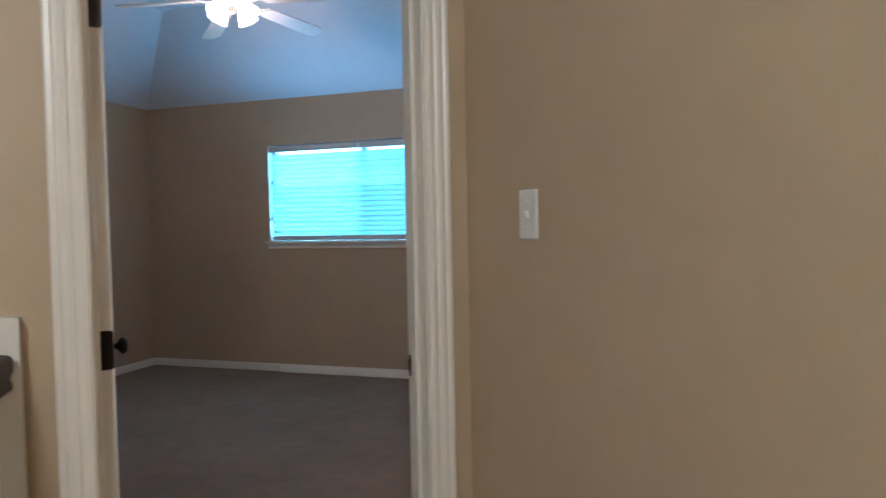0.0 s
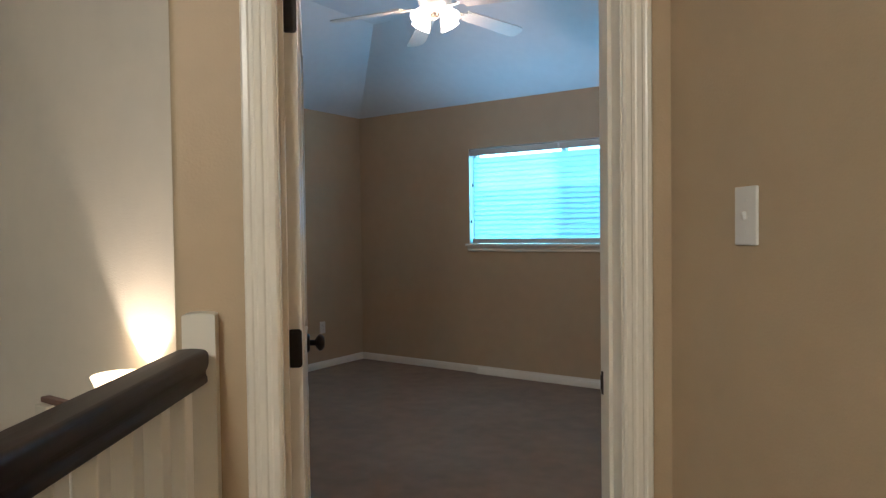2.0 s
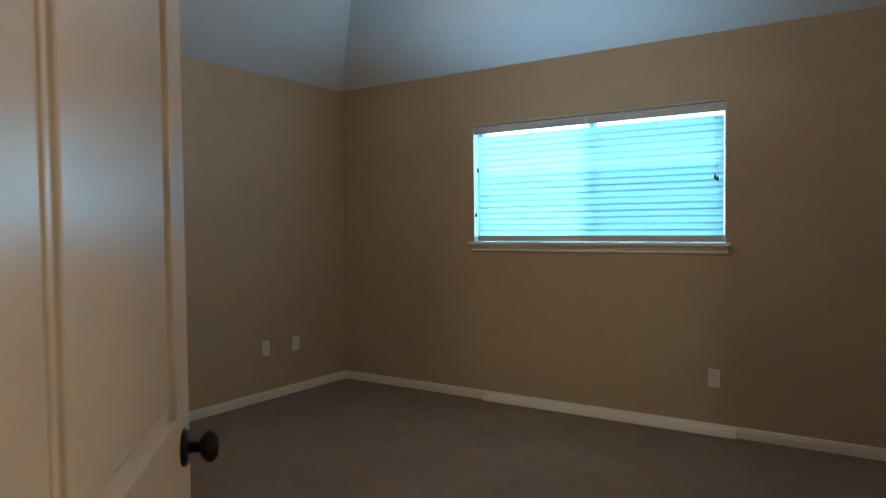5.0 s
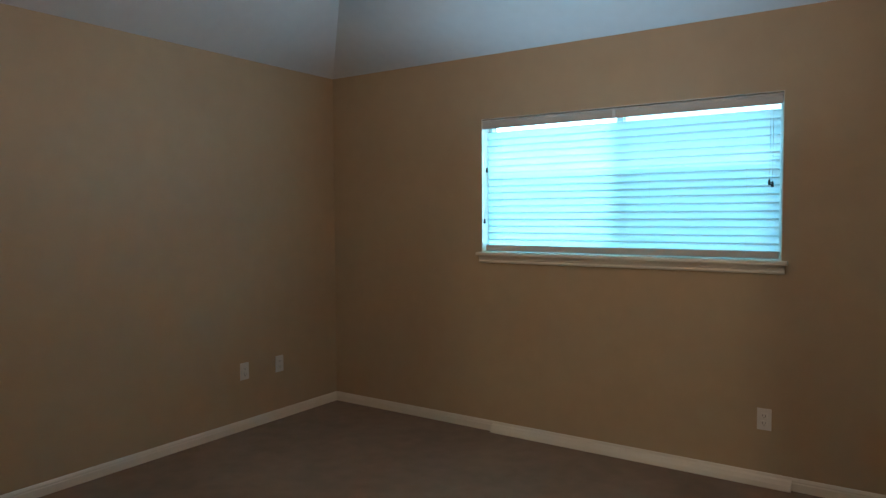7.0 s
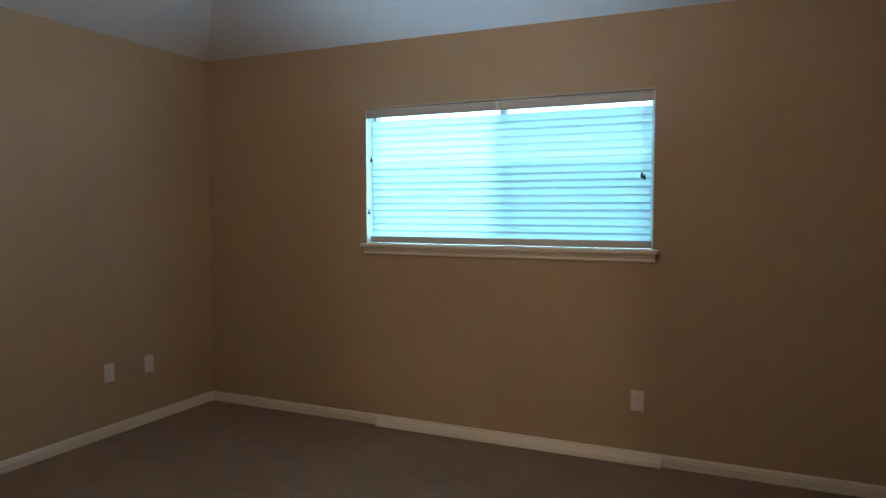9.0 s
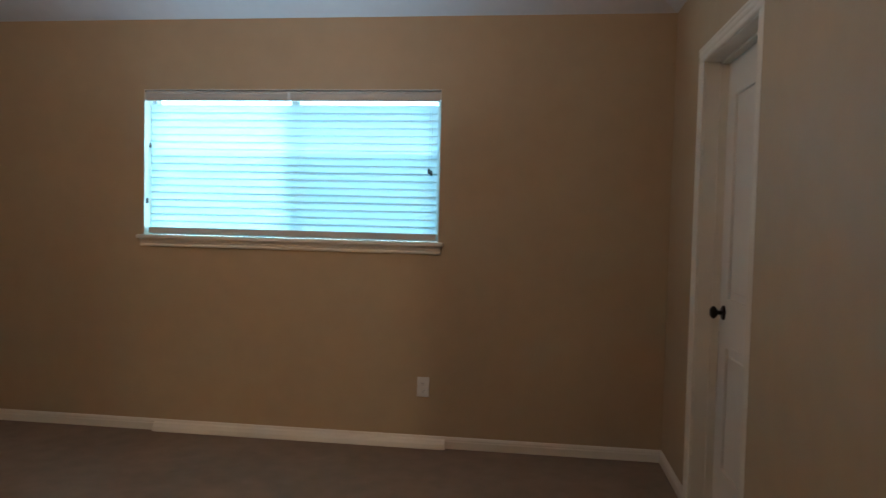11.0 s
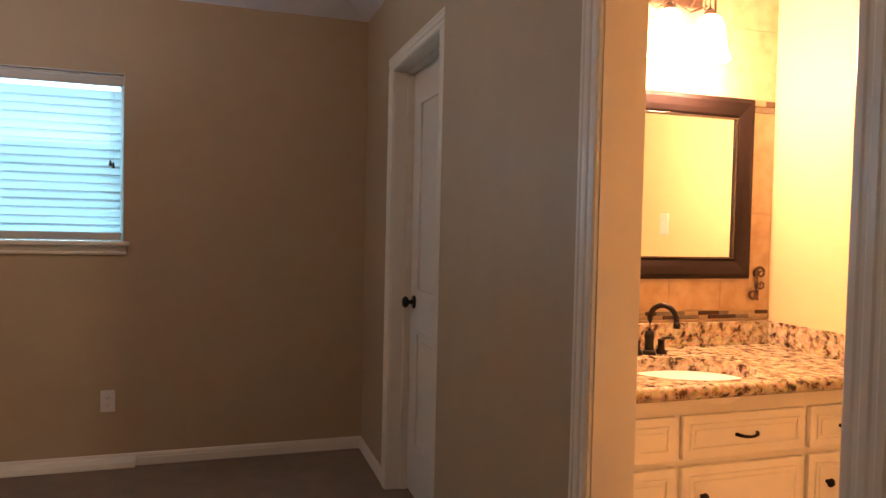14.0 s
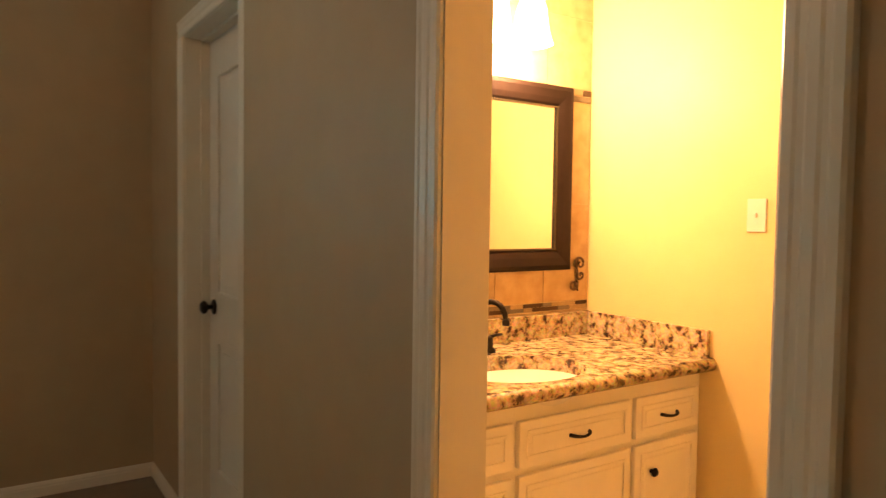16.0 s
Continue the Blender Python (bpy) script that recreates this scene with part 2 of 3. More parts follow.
# ---- the plan ----
W, WB = 4.368, 4.342            # closet wall and bath wall
JOG = -1.485
TURN = 44.5                   # the entry wall runs slantwise
D = pose(3.465, -4.212, 0, 0, 0, TURN)   # entry frame: x along the wall, y into the bedroom
OPEN = 0.774
PLATE = 2.44
TOP = 3.05


def dpt(u, v):
    p = D @ Vector((u, v, 0))
    return (p.x, p.y)


# floors
structure("floor", join(
    prism([(-0.1, 0.05), (5.15, 0.05), (5.15, JOG + 0.1), (4.45, JOG + 0.1), (4.45, JOG), (4.40, JOG), (4.40, -3.40), dpt(1.1, 0), dpt(-0.12, 0), dpt(-0.12, 0.55), (2.95, -3.98), (-0.1, -3.98)], -0.25, 0.0),
    prism([dpt(-0.12, 0), dpt(1.0, 0), dpt(1.0, -3.2), dpt(-0.62, -3.2), dpt(-0.36, -0.12), dpt(-0.30, 0)], -0.25, 0.0)),
    M_CARPET, "tan cut-pile carpet over bedroom and upper hall", "carpet floor")
structure("floor_bath", box(4.43, 5.93, -3.55, -1.45, -0.25, 0.004), M_BATHFLOOR, "unseen bathroom floor, tone raised to bounce light", "floor")
structure("floor_lower", box(-1.0, 5.0, -9.0, -4.0, -2.95, -2.75), M_CARPET, "carpeted floor at the foot of the stairwell", "floor")

# two unseen pieces added to keep sky light out of the stairwell
structure("unseen_block_under_hall", prism([dpt(-0.12, 0), dpt(1.0, 0), dpt(1.0, -3.2), dpt(-0.62, -3.2), dpt(-0.36, -0.12), dpt(-0.30, 0)], -2.8, -0.25), M_STAIRWALL, "unseen block below the hall floor, added to stop sky light", "wall")
structure("unseen_stop_stair_east", box(4.56, 4.68, -8.88, -7.50, -2.8, 2.75), M_STAIRWALL, "unseen stairwell wall, added to stop sky light", "wall")

# bedroom walls
WX0, WX1, WZ0, WZ1 = 1.311, 3.098, 1.179, 2.043
structure("wall_window", boxes([(-0.14, WX0, 0, 0.16, 0, PLATE + 0.1), (WX1, 5.20, 0, 0.16, 0, PLATE + 0.1), (WX0, WX1, 0, 0.16, 0, WZ0 - 0.004), (WX0, WX1, 0, 0.16, WZ1, PLATE + 0.1)]), M_WALL, "tan painted bedroom wall around the window", "wall")
structure("wall_west", box(-0.14, 0, -4.2, 0, 0, PLATE + 0.1), M_WALL, "tan painted plain bedroom wall", "wall")
CY0, CY1 = -1.394, -0.669     # closet opening
structure("wall_closet", boxes([(W, W + 0.115, CY1 + 0.018, 0, 0, PLATE + 0.1), (W, W + 0.115, JOG, CY0 - 0.018, 0, PLATE + 0.1), (W, W + 0.115, CY0 - 0.018, CY1 + 0.018, 2.055, PLATE + 0.1)]), M_WALL, "tan painted wall holding the closet door", "wall")
# closet shell, unseen, added so no outside light leaks under its door
structure("unseen_closet_back", box(5.08, 5.20, -1.37, 0, 0, PLATE + 0.1), M_WALL, "unseen closet back, added to stop light under the door", "wall")
structure("unseen_closet_top", box(W + 0.02, 5.20, -1.40, 0.05, PLATE + 0.06, PLATE + 0.14), M_CEIL, "unseen closet top, added to stop light under the door", "ceiling")
BY0, BY1 = -3.227, -2.611    # bath opening
structure("wall_bath", join(prism([(WB + 0.105, BY1 + 0.018), (WB + 0.105, JOG)] + soft_corner((WB, JOG), (1, 0), (0, -1), 0.018) + [(WB, BY1 + 0.018)], 0, 2.62), boxes([(WB, WB + 0.105, -3.50, BY0 - 0.018, 0, 2.62), (WB, WB + 0.105, BY0 - 0.018, BY1 + 0.018, 2.055, 2.62)])), M_WALL, "tan painted wall holding the bathroom doorway", "wall")
structure("wall_entry", join(prism([dpt(u, v) for u, v in [(-0.02, -0.12), (-0.02, 0), (-0.22, 0)] + soft_corner((-0.22, -0.12), (1, 0), (0, 1), 0.018)[::-1]], -2.8, TOP), boxes([(OPEN + 0.02, 1.22, -0.12, 0, 0, TOP), (-0.02, OPEN + 0.02, -0.12, 0, 2.05, TOP)], m=D)), M_WALL, "tan painted slanting wall around the entry door", "wall")
structure("wall_alcove", box(-0.22, -0.10, 0, 0.56, -2.8, TOP, m=D), M_WALL, "tan painted short wall behind the open door", "wall")
structure("wall_hall", box(0.902, 1.022, -3.2, -0.12, 0, 2.75, m=D), M_WALL, "tan painted hall wall with a light switch", "wall")
structure("wall_stair", box(-0.6, 3.005, -4.045, -3.925, -2.8, TOP), M_STAIRWALL, "pale stairwell wall in lightened paint, washed by a sconce", "wall")
structure("wall_hall_end", box(-1.6, 1.0, -3.32, -3.2, -2.8, 2.75, m=D), M_WALL, "tan painted wall at the hall's end", "wall")
structure("wall_stair_side", box(-0.72, -0.6, -9.0, -3.925, -2.8, TOP), M_STAIRWALL, "pale stairwell side wall in lightened paint", "wall")
structure("wall_stair_far", box(-0.72, 5.0, -9.0, -8.88, -2.8, 2.75), M_STAIRWALL, "pale stairwell far wall in lightened paint", "wall")
structure("ceiling_hall", prism([(-0.72, -3.93), (2.95, -3.93), dpt(-0.2, -0.06), dpt(1.09, -0.06), dpt(1.09, -3.3), (5.0, -9.0), (-0.72, -9.0)], 2.72, 2.82), M_CEIL, "white textured hall ceiling", "ceiling")


def vaulted_ceiling():
    """Four slopes rising from the wall tops to a flat middle."""
    x0, x1, y0, y1, rx, ry, rise = -0.02, W + 0.02, -4.45, 0.02, 1.04, 0.99, 0.55
    bm = bmesh.new()
    for dz in (0.0, 0.12):
        a = [bm.verts.new((x, y, PLATE + dz)) for x, y in ((x0, y0), (x1, y0), (x1, y1), (x0, y1))]
        b = [bm.verts.new((x, y, PLATE + rise + dz)) for x, y in ((x0 + rx, y0 + ry), (x1 - rx, y0 + ry), (x1 - rx, y1 - ry), (x0 + rx, y1 - ry))]
        for k in range(4):
            j = (k + 1) % 4
            bm.faces.new((a[k], a[j], b[j], b[k]))
        bm.faces.new(b)
    return bm


structure("ceiling", vaulted_ceiling(), M_CEIL, "white textured vaulted bedroom ceiling", "ceiling")

# bathroom shell
BX1, BYB = 5.865, -1.493
structure("wall_bath_north", box(WB + 0.105, BX1 + 0.12, BYB + 0.003, BYB + 0.12, 0, 2.46), M_GROUT, "grouted bathroom wall behind the tiles", "wall")
structure("wall_bath_east", box(BX1, BX1 + 0.12, -3.62, BYB + 0.003, 0, 2.46), M_BATHWALL, "warm yellow painted bathroom wall", "wall")
structure("wall_bath_south", box(WB + 0.105, BX1, -3.62, -3.50, 0, 2.46), M_BATHWALL, "warm yellow painted bathroom wall", "wall")
structure("ceiling_bath", box(WB + 0.105, BX1 + 0.1, -3.60, BYB + 0.1, 2.45, 2.55), M_CEIL, "white bathroom ceiling", "ceiling")
structure("wall_bath_inner", box(WB + 0.105, WB + 0.113, BY1 + 0.02, BYB, 0, 2.45), M_BATHWALL, "warm yellow painted inner face beside the doorway", "wall")

# ---- trim ----
BASE = [(0, 0), (0.013, 0), (0.013, 0.040), (0.010, 0.046), (0.010, 0.053), (0.006, 0.062), (0.003, 0.067), (0, 0.067)]
CASE = [(0, 0), (0.070, 0), (0.070, 0.013), (0.066, 0.017), (0.056, 0.0175), (0.052, 0.0152), (0.046, 0.0150), (0.042, 0.0168), (0.031, 0.0158), (0.027, 0.0132), (0.020, 0.0130), (0.016, 0.0145), (0.005, 0.0135), (0.002, 0.0105), (0, 0.009)]


def along(p, direction, out):
    """A frame at p: local z along the run, local x out of the wall, local y up."""
    z = Vector(direction).normalized()
    x = Vector(out).normalized()
    y = z.cross(x)
    return Matrix(((x.x, y.x, z.x, p[0]), (x.y, y.y, z.y, p[1]), (x.z, y.z, z.z, p[2]), (0, 0, 0, 1)))


def baseboard(p, q, out):
    a, b = Vector((*p, 0)), Vector((*q, 0))
    d = b - a
    if d.normalized().cross(Vector(out)).z < 0:
        a, b, d = b, a, -d
    return tagged(part("baseboard", sweep(BASE, along(a, d, out), d.length), M_TRIM), "white moulded baseboard along the carpet", "baseboard", kind="structure")


dv, du = D.to_3x3() @ Vector((0, 1, 0)), D.to_3x3() @ Vector((1, 0, 0))
baseboard((0, -0.0), (W, -0.0), (0, -1, 0))
baseboard((0, -0.013), (0, -3.925), (1, 0, 0))
baseboard((W, -0.013), (W, CY1 + 0.075), (-1, 0, 0))
baseboard((WB, JOG), (WB, BY1 + 0.075), (-1, 0, 0))
baseboard((0.013, -3.925), (2.99, -3.925), (0, 1, 0))
baseboard(dpt(0.86, 0), dpt(1.21, 0), tuple(dv))
baseboard(dpt(0.902, -0.14), dpt(0.902, -3.2), tuple(-du))
baseboard(dpt(-0.10, 0.02), dpt(-0.10, 0.55), tuple(du))


def casing_set(name, m, x0, x1, top, label):
    """Two uprights and a head round an opening; local x along the wall, local y out of it."""
    root = thing(name, m, label, "door trim", kind="structure")
    z = Vector((0, 0, 1))
    part("casing", sweep([(-a, b) for a, b in CASE], Matrix.Translation((x0 - 0.004, 0, 0)), top + 0.004), M_TRIM, root)
    part("casing", sweep(CASE, Matrix.Translation((x1 + 0.004, 0, 0)), top + 0.004), M_TRIM, root)
    head = Matrix(((0, 0, 1, x0 - 0.074), (0, 1, 0, 0), (1, 0, 0, top + 0.004), (0, 0, 0, 1)))
    part("casing_head", sweep(CASE, head, x1 - x0 + 0.148), M_TRIM, root)
    return root


def jamb_set(name, m, x0, x1, top, depth, stop_at, label, stops=True):
    """Lining of an opening with its stops; local y runs through the wall from 0 to depth."""
    root = thing(name, m, label, "door jamb", kind="structure")
    part("jamb", box(x0 - 0.018, x0, -0.001, depth + 0.001, 0, top, bevel=0.001), M_TRIM, root)
    part("jamb", box(x1, x1 + 0.018, -0.001, depth + 0.001, 0, top, bevel=0.001), M_TRIM, root)
    part("jamb_head", box(x0 - 0.018, x1 + 0.018, -0.001, depth + 0.001, top, top + 0.018, bevel=0.001), M_TRIM, root)
    if not stops:
        return root
    part("stop", box(x0, x0 + 0.011, stop_at, stop_at + 0.035, 0, top, bevel=0.002), M_TRIM, root)
    part("stop", box(x1 - 0.011, x1, stop_at, stop_at + 0.035, 0, top, bevel=0.002), M_TRIM, root)
    part("stop_head", box(x0 + 0.011, x1 - 0.011, stop_at, stop_at + 0.035, top - 0.011, top, bevel=0.002), M_TRIM, root)
    return root


def flip(m, depth):
    """The same opening seen from its other face."""
    return m @ Matrix.Translation((0, depth, 0)) @ pose(0, 0, 0, 0, 0, 180)


# entry: local y out of the wall into the hall is -v
E_HALL = D @ Matrix.Translation((0, -0.12, 0)) @ pose(0, 0, 0, 0, 0, 180)
casing_set("trim_entry_hall", E_HALL, -OPEN, 0, 2.035, "white fluted door casing on the hall side")
casing_set("trim_entry_room", D, 0, OPEN, 2.035, "white fluted door casing on the bedroom side")
jamb_set("jamb_entry", D @ Matrix.Translation((0, -0.12, 0)), 0, OPEN, 2.035, 0.12, 0.045, "white painted entry door jamb")
C_IN = pose(W, 0, 0, 0, 0, 90)      # local x = +y, local y = -x
casing_set("trim_closet", C_IN, CY0, CY1, 2.035, "white fluted closet door casing")
jamb_set("jamb_closet", C_IN @ Matrix.Translation((0, -0.115, 0)), CY0, CY1, 2.035, 0.115, 0.02, "white painted closet door jamb")
B_IN = pose(WB, 0, 0, 0, 0, 90)
casing_set("trim_bath", B_IN, BY0, BY1, 2.035, "white fluted bathroom door casing")
jamb_set("jamb_bath", B_IN @ Matrix.Translation((0, -0.105, 0)), BY0, BY1, 2.035, 0.105, 0.02, "white painted bathroom door jamb", stops=False)

# ---- doors ----


def knob_set(parent, x, z, y_face, sign):
    k = part("door_knob", lathe([(0.0, 0.058), (0.018, 0.057), (0.027, 0.048), (0.028, 0.040), (0.020, 0.031), (0.010, 0.026), (0.010, 0.008), (0.0, 0.008)], m=pose(x, y_face, z, 90 if sign < 0 else -90)), M_BRONZE, parent, "round dark bronze knob", smooth=True)
    part("rosette", lathe([(0.0, 0.009), (0.026, 0.009), (0.031, 0.005), (0.032, 0.0)], m=pose(x, y_face, z, 90 if sign < 0 else -90)), M_BRONZE, k, smooth=True)


def hinge_leaf(z):
    """A thin plate with rounded corners on the door's edge."""
    pts = []
    for cy, cz, a0 in ((-0.010, 0.037, 0), (-0.026, 0.037, 90), (-0.026, -0.037, 180), (-0.010, -0.037, 270)):
        pts += [(cy + 0.008 * math.cos(radians(a0 + k * 22.5)), cz + 0.008 * math.sin(radians(a0 + k * 22.5))) for k in range(5)]
    return sweep(pts, Matrix(((0, 0, 1, -0.0022), (1, 0, 0, 0), (0, 1, 0, z), (0, 0, 0, 1))), 0.004)


def panel_door(name, m, width, label, knob_x, hinge_side_edge):
    """Two raised panels a face; local x along the leaf, thickness from y -0.035 to 0."""
    root = thing(name, m, label, "door", kind="structure")
    h = 2.025
    st = 0.112
    zs = ((0.24, 0.80), (0.98, h - 0.14))
    for x in (0, width - st):
        part("stile", box(x, x + st, -0.035, 0, 0.008, h, bevel=0.0015), M_DOOR, root)
    for z0, z1 in ((0.008, zs[0][0]), (zs[0][1], zs[1][0]), (zs[1][1], h)):
        part("rail", box(st, width - st, -0.035, 0, z0, z1), M_DOOR, root)
    for z0, z1 in zs:
        p = part("door_panel", box(st + 0.001, width - st - 0.001, -0.026, -0.009, z0 + 0.001, z1 - 0.001), M_DOOR, root)
        part("raised_field", box(st + 0.045, width - st - 0.045, -0.034, -0.001, z0 + 0.045, z1 - 0.045, bevel=0.007), M_DOOR, p)
        part("moulding", boxes([(st, width - st, -0.038, 0.003, z0, z0 + 0.016), (st, width - st, -0.038, 0.003, z1 - 0.016, z1), (st, st + 0.016, -0.038, 0.003, z0 + 0.016, z1 - 0.016), (width - st - 0.016, width - st, -0.038, 0.003, z0 + 0.016, z1 - 0.016)], bevel=0.003), M_DOOR, p)
    knob_set(root, knob_x, 0.93, -0.035, -1)
    knob_set(root, knob_x, 0.93, 0.0, 1)
    for z in (0.26, 1.030, 1.805):
        hg = part("hinge", hinge_leaf(z), M_BRONZE, root, "dark bronze butt hinge")
        part("knuckle", lathe([(0, -0.050), (0.004, -0.049), (0.0065, -0.045), (0.0065, 0.045), (0.004, 0.049), (0, 0.050)], 12, pose(-0.004, 0.004, z)), M_BRONZE, hg, smooth=True)
    return root


entry = panel_door("door_entry", D @ Matrix.Translation((0.004, 0.004, 0)) @ pose(0, 0, 0, 0, 0, 90.5), OPEN - 0.008, "white two-panel bedroom door standing open", OPEN - 0.068, 0)
closet = panel_door("door_closet", pose(W + 0.095, CY0 + 0.004, 0, 0, 0, 90), CY1 - CY0 - 0.008, "white two-panel closet door, closed", CY1 - CY0 - 0.080, 0)
strike = thing("strike_plate", D @ Matrix.Translation((OPEN, -0.022, 0.915)), "dark bronze strike plate set in the jamb", "strike plate")
part("plate", box(-0.002, 0.001, -0.016, 0.016, -0.029, 0.029, bevel=0.0008), M_BRONZE, strike)
part("lip", box(-0.0025, 0.001, 0.014, 0.020, -0.018, 0.018, bevel=0.0008), M_BRONZE, strike)

# ---- window and blind ----


def sky_backdrop():
    bm = bmesh.new()
    bmesh.ops.create_grid(bm, x_segments=1, y_segments=1, size=1.0)
    ob = part("backdrop", bm, M_SKY)
    ob.matrix_world = Matrix.LocRotScale((2.2, 60.0, 22.0), Euler((radians(90), 0, 0)), (70, 32, 1))
    tagged(ob, "pale blue sky outside the window", "sky", kind="structure")


sky_backdrop()
structure("ground", box(-900, 900, 0.5, 900, -3.4, -3.1), M_GROUND, "dry grass ground outside", "ground")


def window_unit():
    root = thing("window_1", pose(WX0, 0.09, WZ0), "white vinyl sliding window, closed, behind a blind", "window", kind="structure")
    w, h = WX1 - WX0, WZ1 - WZ0
    f = 0.030
    part("window_frame", boxes([(0, w, 0, 0.06, 0, f), (0, w, 0, 0.06, h - f, h), (0, f, 0, 0.06, f, h - f), (w - f, w, 0, 0.06, f, h - f)], bevel=0.004), M_VINYL, root)
    part("meeting_rail", box(w * 0.489, w * 0.511, 0.008, 0.056, f, h - f, bevel=0.003), M_VINYL, root)
    for x0, x1, y in ((f, w * 0.489, 0.035), (w * 0.511, w - f, 0.02)):
        p = part("pane", box(x0, x1, y, y + 0.004, f, h - f), M_GLASS, root)
        p.visible_shadow = False
    part("insect_screen", box(w * 0.511, w - f, 0.045, 0.046, f, h - f), M_SCREEN, root)
    sill = part("window_sill", box(-0.025, w + 0.03, -0.13, 0.0, -0.022, 0.0, bevel=0.005), M_TRIM, root)
    ap = [(0, -0.046), (0.010, -0.046), (0.014, -0.038), (0.012, -0.028), (0.016, -0.020), (0.018, -0.008), (0.018, 0), (0, 0)]
    m = Matrix(((0, 0, 1, -0.012), (-1, 0, 0, -0.0905), (0, 1, 0, -0.0225), (0, 0, 0, 1)))
    part("apron", sweep(ap, m, w + 0.026), M_TRIM, sill)
    part("return", boxes([(-0.001, 0.004, -0.09, 0, 0, h), (w - 0.004, w + 0.001, -0.09, 0, 0, h), (0.004, w - 0.004, -0.09, 0, h - 0.004, h + 0.001)]), M_TRIM, root)
    return root


window_unit()


def blind():
    w = WX1 - WX0 - 0.024
    root = thing("window_blind", pose(WX0 + 0.012, 0.035, WZ0), "white faux-wood slat blind lowered and tilted shut", "blind")
    h = WZ1 - WZ0
    part("head_rail", box(-0.008, w + 0.008, -0.016, 0.040, h - 0.056, h - 0.006, bevel=0.002), M_VINYL, root)
    for a, b in ((-0.004, w * 0.497), (w * 0.503, w + 0.004)):
        part("valance", boxes([(a, b, -0.034, -0.026, h - 0.066, h - 0.018), (a, b, -0.038, -0.026, h - 0.026, h - 0.018), (a, b, -0.037, -0.026, h - 0.066, h - 0.059)], bevel=0.002), M_VALANCE, root)
    part("valance_clip", box(w * 0.495, w * 0.505, -0.040, -0.030, h - 0.068, h - 0.014, bevel=0.002), M_VINYL, root)
    n, z0, step = 17, 0.062, 0.0432
    me = None
    for k in range(n):
        z = z0 + k * step
        bm = bmesh.new()
        rows = 5
        vs = []
        for s in (0, 1):
            for j in range(rows):
                q = j / (rows - 1) - 0.5
                yy = 0.003 * (1 - 4 * q * q) + (0.0025 if s else 0)
                vs.append([bm.verts.new((x, yy, q * 0.0512)) for x in (0.016, w - 0.009)])
        for j in range(rows - 1):
            for s in (0, rows):
                bm.faces.new((vs[s + j][0], vs[s + j][1], vs[s + j + 1][1], vs[s + j + 1][0]))
        for a, b in ((0, rows), (rows - 1, 2 * rows - 1)):
            bm.faces.new((vs[a][0], vs[a][1], vs[b][1], vs[b][0]))
        if me is None:
            ob = part("slat", bm, M_SLAT, root)
            me = ob.data
        else:
            bm.free()
            ob = new("slat", me)
            ob.parent = root
        ob.matrix_local = pose(0, 0, z, 22.0 - max(0, 7 - k) * 0.9 + 0.7 * math.sin(k * 2.3), 0.05 * math.sin(k * 1.7), 0)
    part("bottom_rail", box(0.010, w - 0.006, -0.018, 0.022, 0.008, 0.046, bevel=0.006), M_VALANCE, root)
    for x in (0.14, 0.58, 1.09, 1.60):
        part("ladder_cord", tube([(x, -0.026, 0.035), (x, -0.027, h * 0.5), (x, -0.026, h - 0.05)], 0.0007, 6), M_VINYL, root)
    for x, z, nm in ((w - 0.052, 0.40, "lift_cord"), (w - 0.038, 0.39, "lift_cord"), (0.03, 0.53, "tilt_cord"), (0.012, 0.20, "tilt_cord")):
        c = part(nm, tube([(x, -0.036, h - 0.06), (x + 0.001, -0.038, (h + z) / 2), (x, -0.038, z)], 0.0013, 6), M_VINYL, root)
        part("tassel", lathe([(0, 0.018), (0.004, 0.017), (0.007, 0.0), (0.0075, -0.012), (0, -0.014)], 12, pose(x, -0.038, z)), M_SLOT, c, "dark cord tassel", smooth=True)
    return root


blind()

# ---- wall plates ----


def outlet(m, label):
    root = thing("wall_outlet", m, label, "outlet", "wall outlets")
    part("cover_plate", box(-0.035, 0.035, 0, 0.006, -0.057, 0.057, bevel=0.003), M_PLATE, root)
    for z in (0.02, -0.02):
        r = part("receptacle", box(-0.016, 0.016, 0.005, 0.009, z - 0.014, z + 0.014, bevel=0.003), M_PLATE, root)
        part("slots", boxes([(-0.008, -0.006, 0.0085, 0.0094, z - 0.004, z + 0.006), (0.006, 0.008, 0.0085, 0.0094, z - 0.004, z + 0.005), (-0.002, 0.002, 0.0085, 0.0094, z - 0.011, z - 0.007)]), M_SLOT, r)
    return root


def switch(m, label):
    root = thing("light_switch", m, label, "light switch", "light switches")
    part("cover_plate", box(-0.035, 0.035, 0, 0.006, -0.057, 0.057, bevel=0.003), M_PLATE, root)
    part("toggle", box(-0.004, 0.004, 0.004, 0.014, -0.004, 0.011, bevel=0.002, m=pose(0, 0, 0, -18)), M_PLATE, root)
    part("toggle_slot", box(-0.007, 0.007, 0.0045, 0.0066, -0.013, 0.013), M_PLATE, root)
    for z in (0.03, -0.03):
        part("screw", lathe([(0, 0.0078), (0.003, 0.0072), (0.0034, 0.005)], 10, pose(0, 0, z, -90)), M_PLATE, root)
    return root


outlet(pose(3.03, 0, 0.348, 0, 0, 180), "white duplex outlet above the baseboard under the window")
outlet(pose(0, -0.884, 0.392, 0, 0, -90), "white duplex outlet on the plain wall")
outlet(pose(0, -0.579, 0.388, 0, 0, -90), "white duplex outlet nearer the corner")
switch(D @ pose(0.902, -0.416, 1.322, 0, 0, 90), "white toggle light switch on the hall wall")
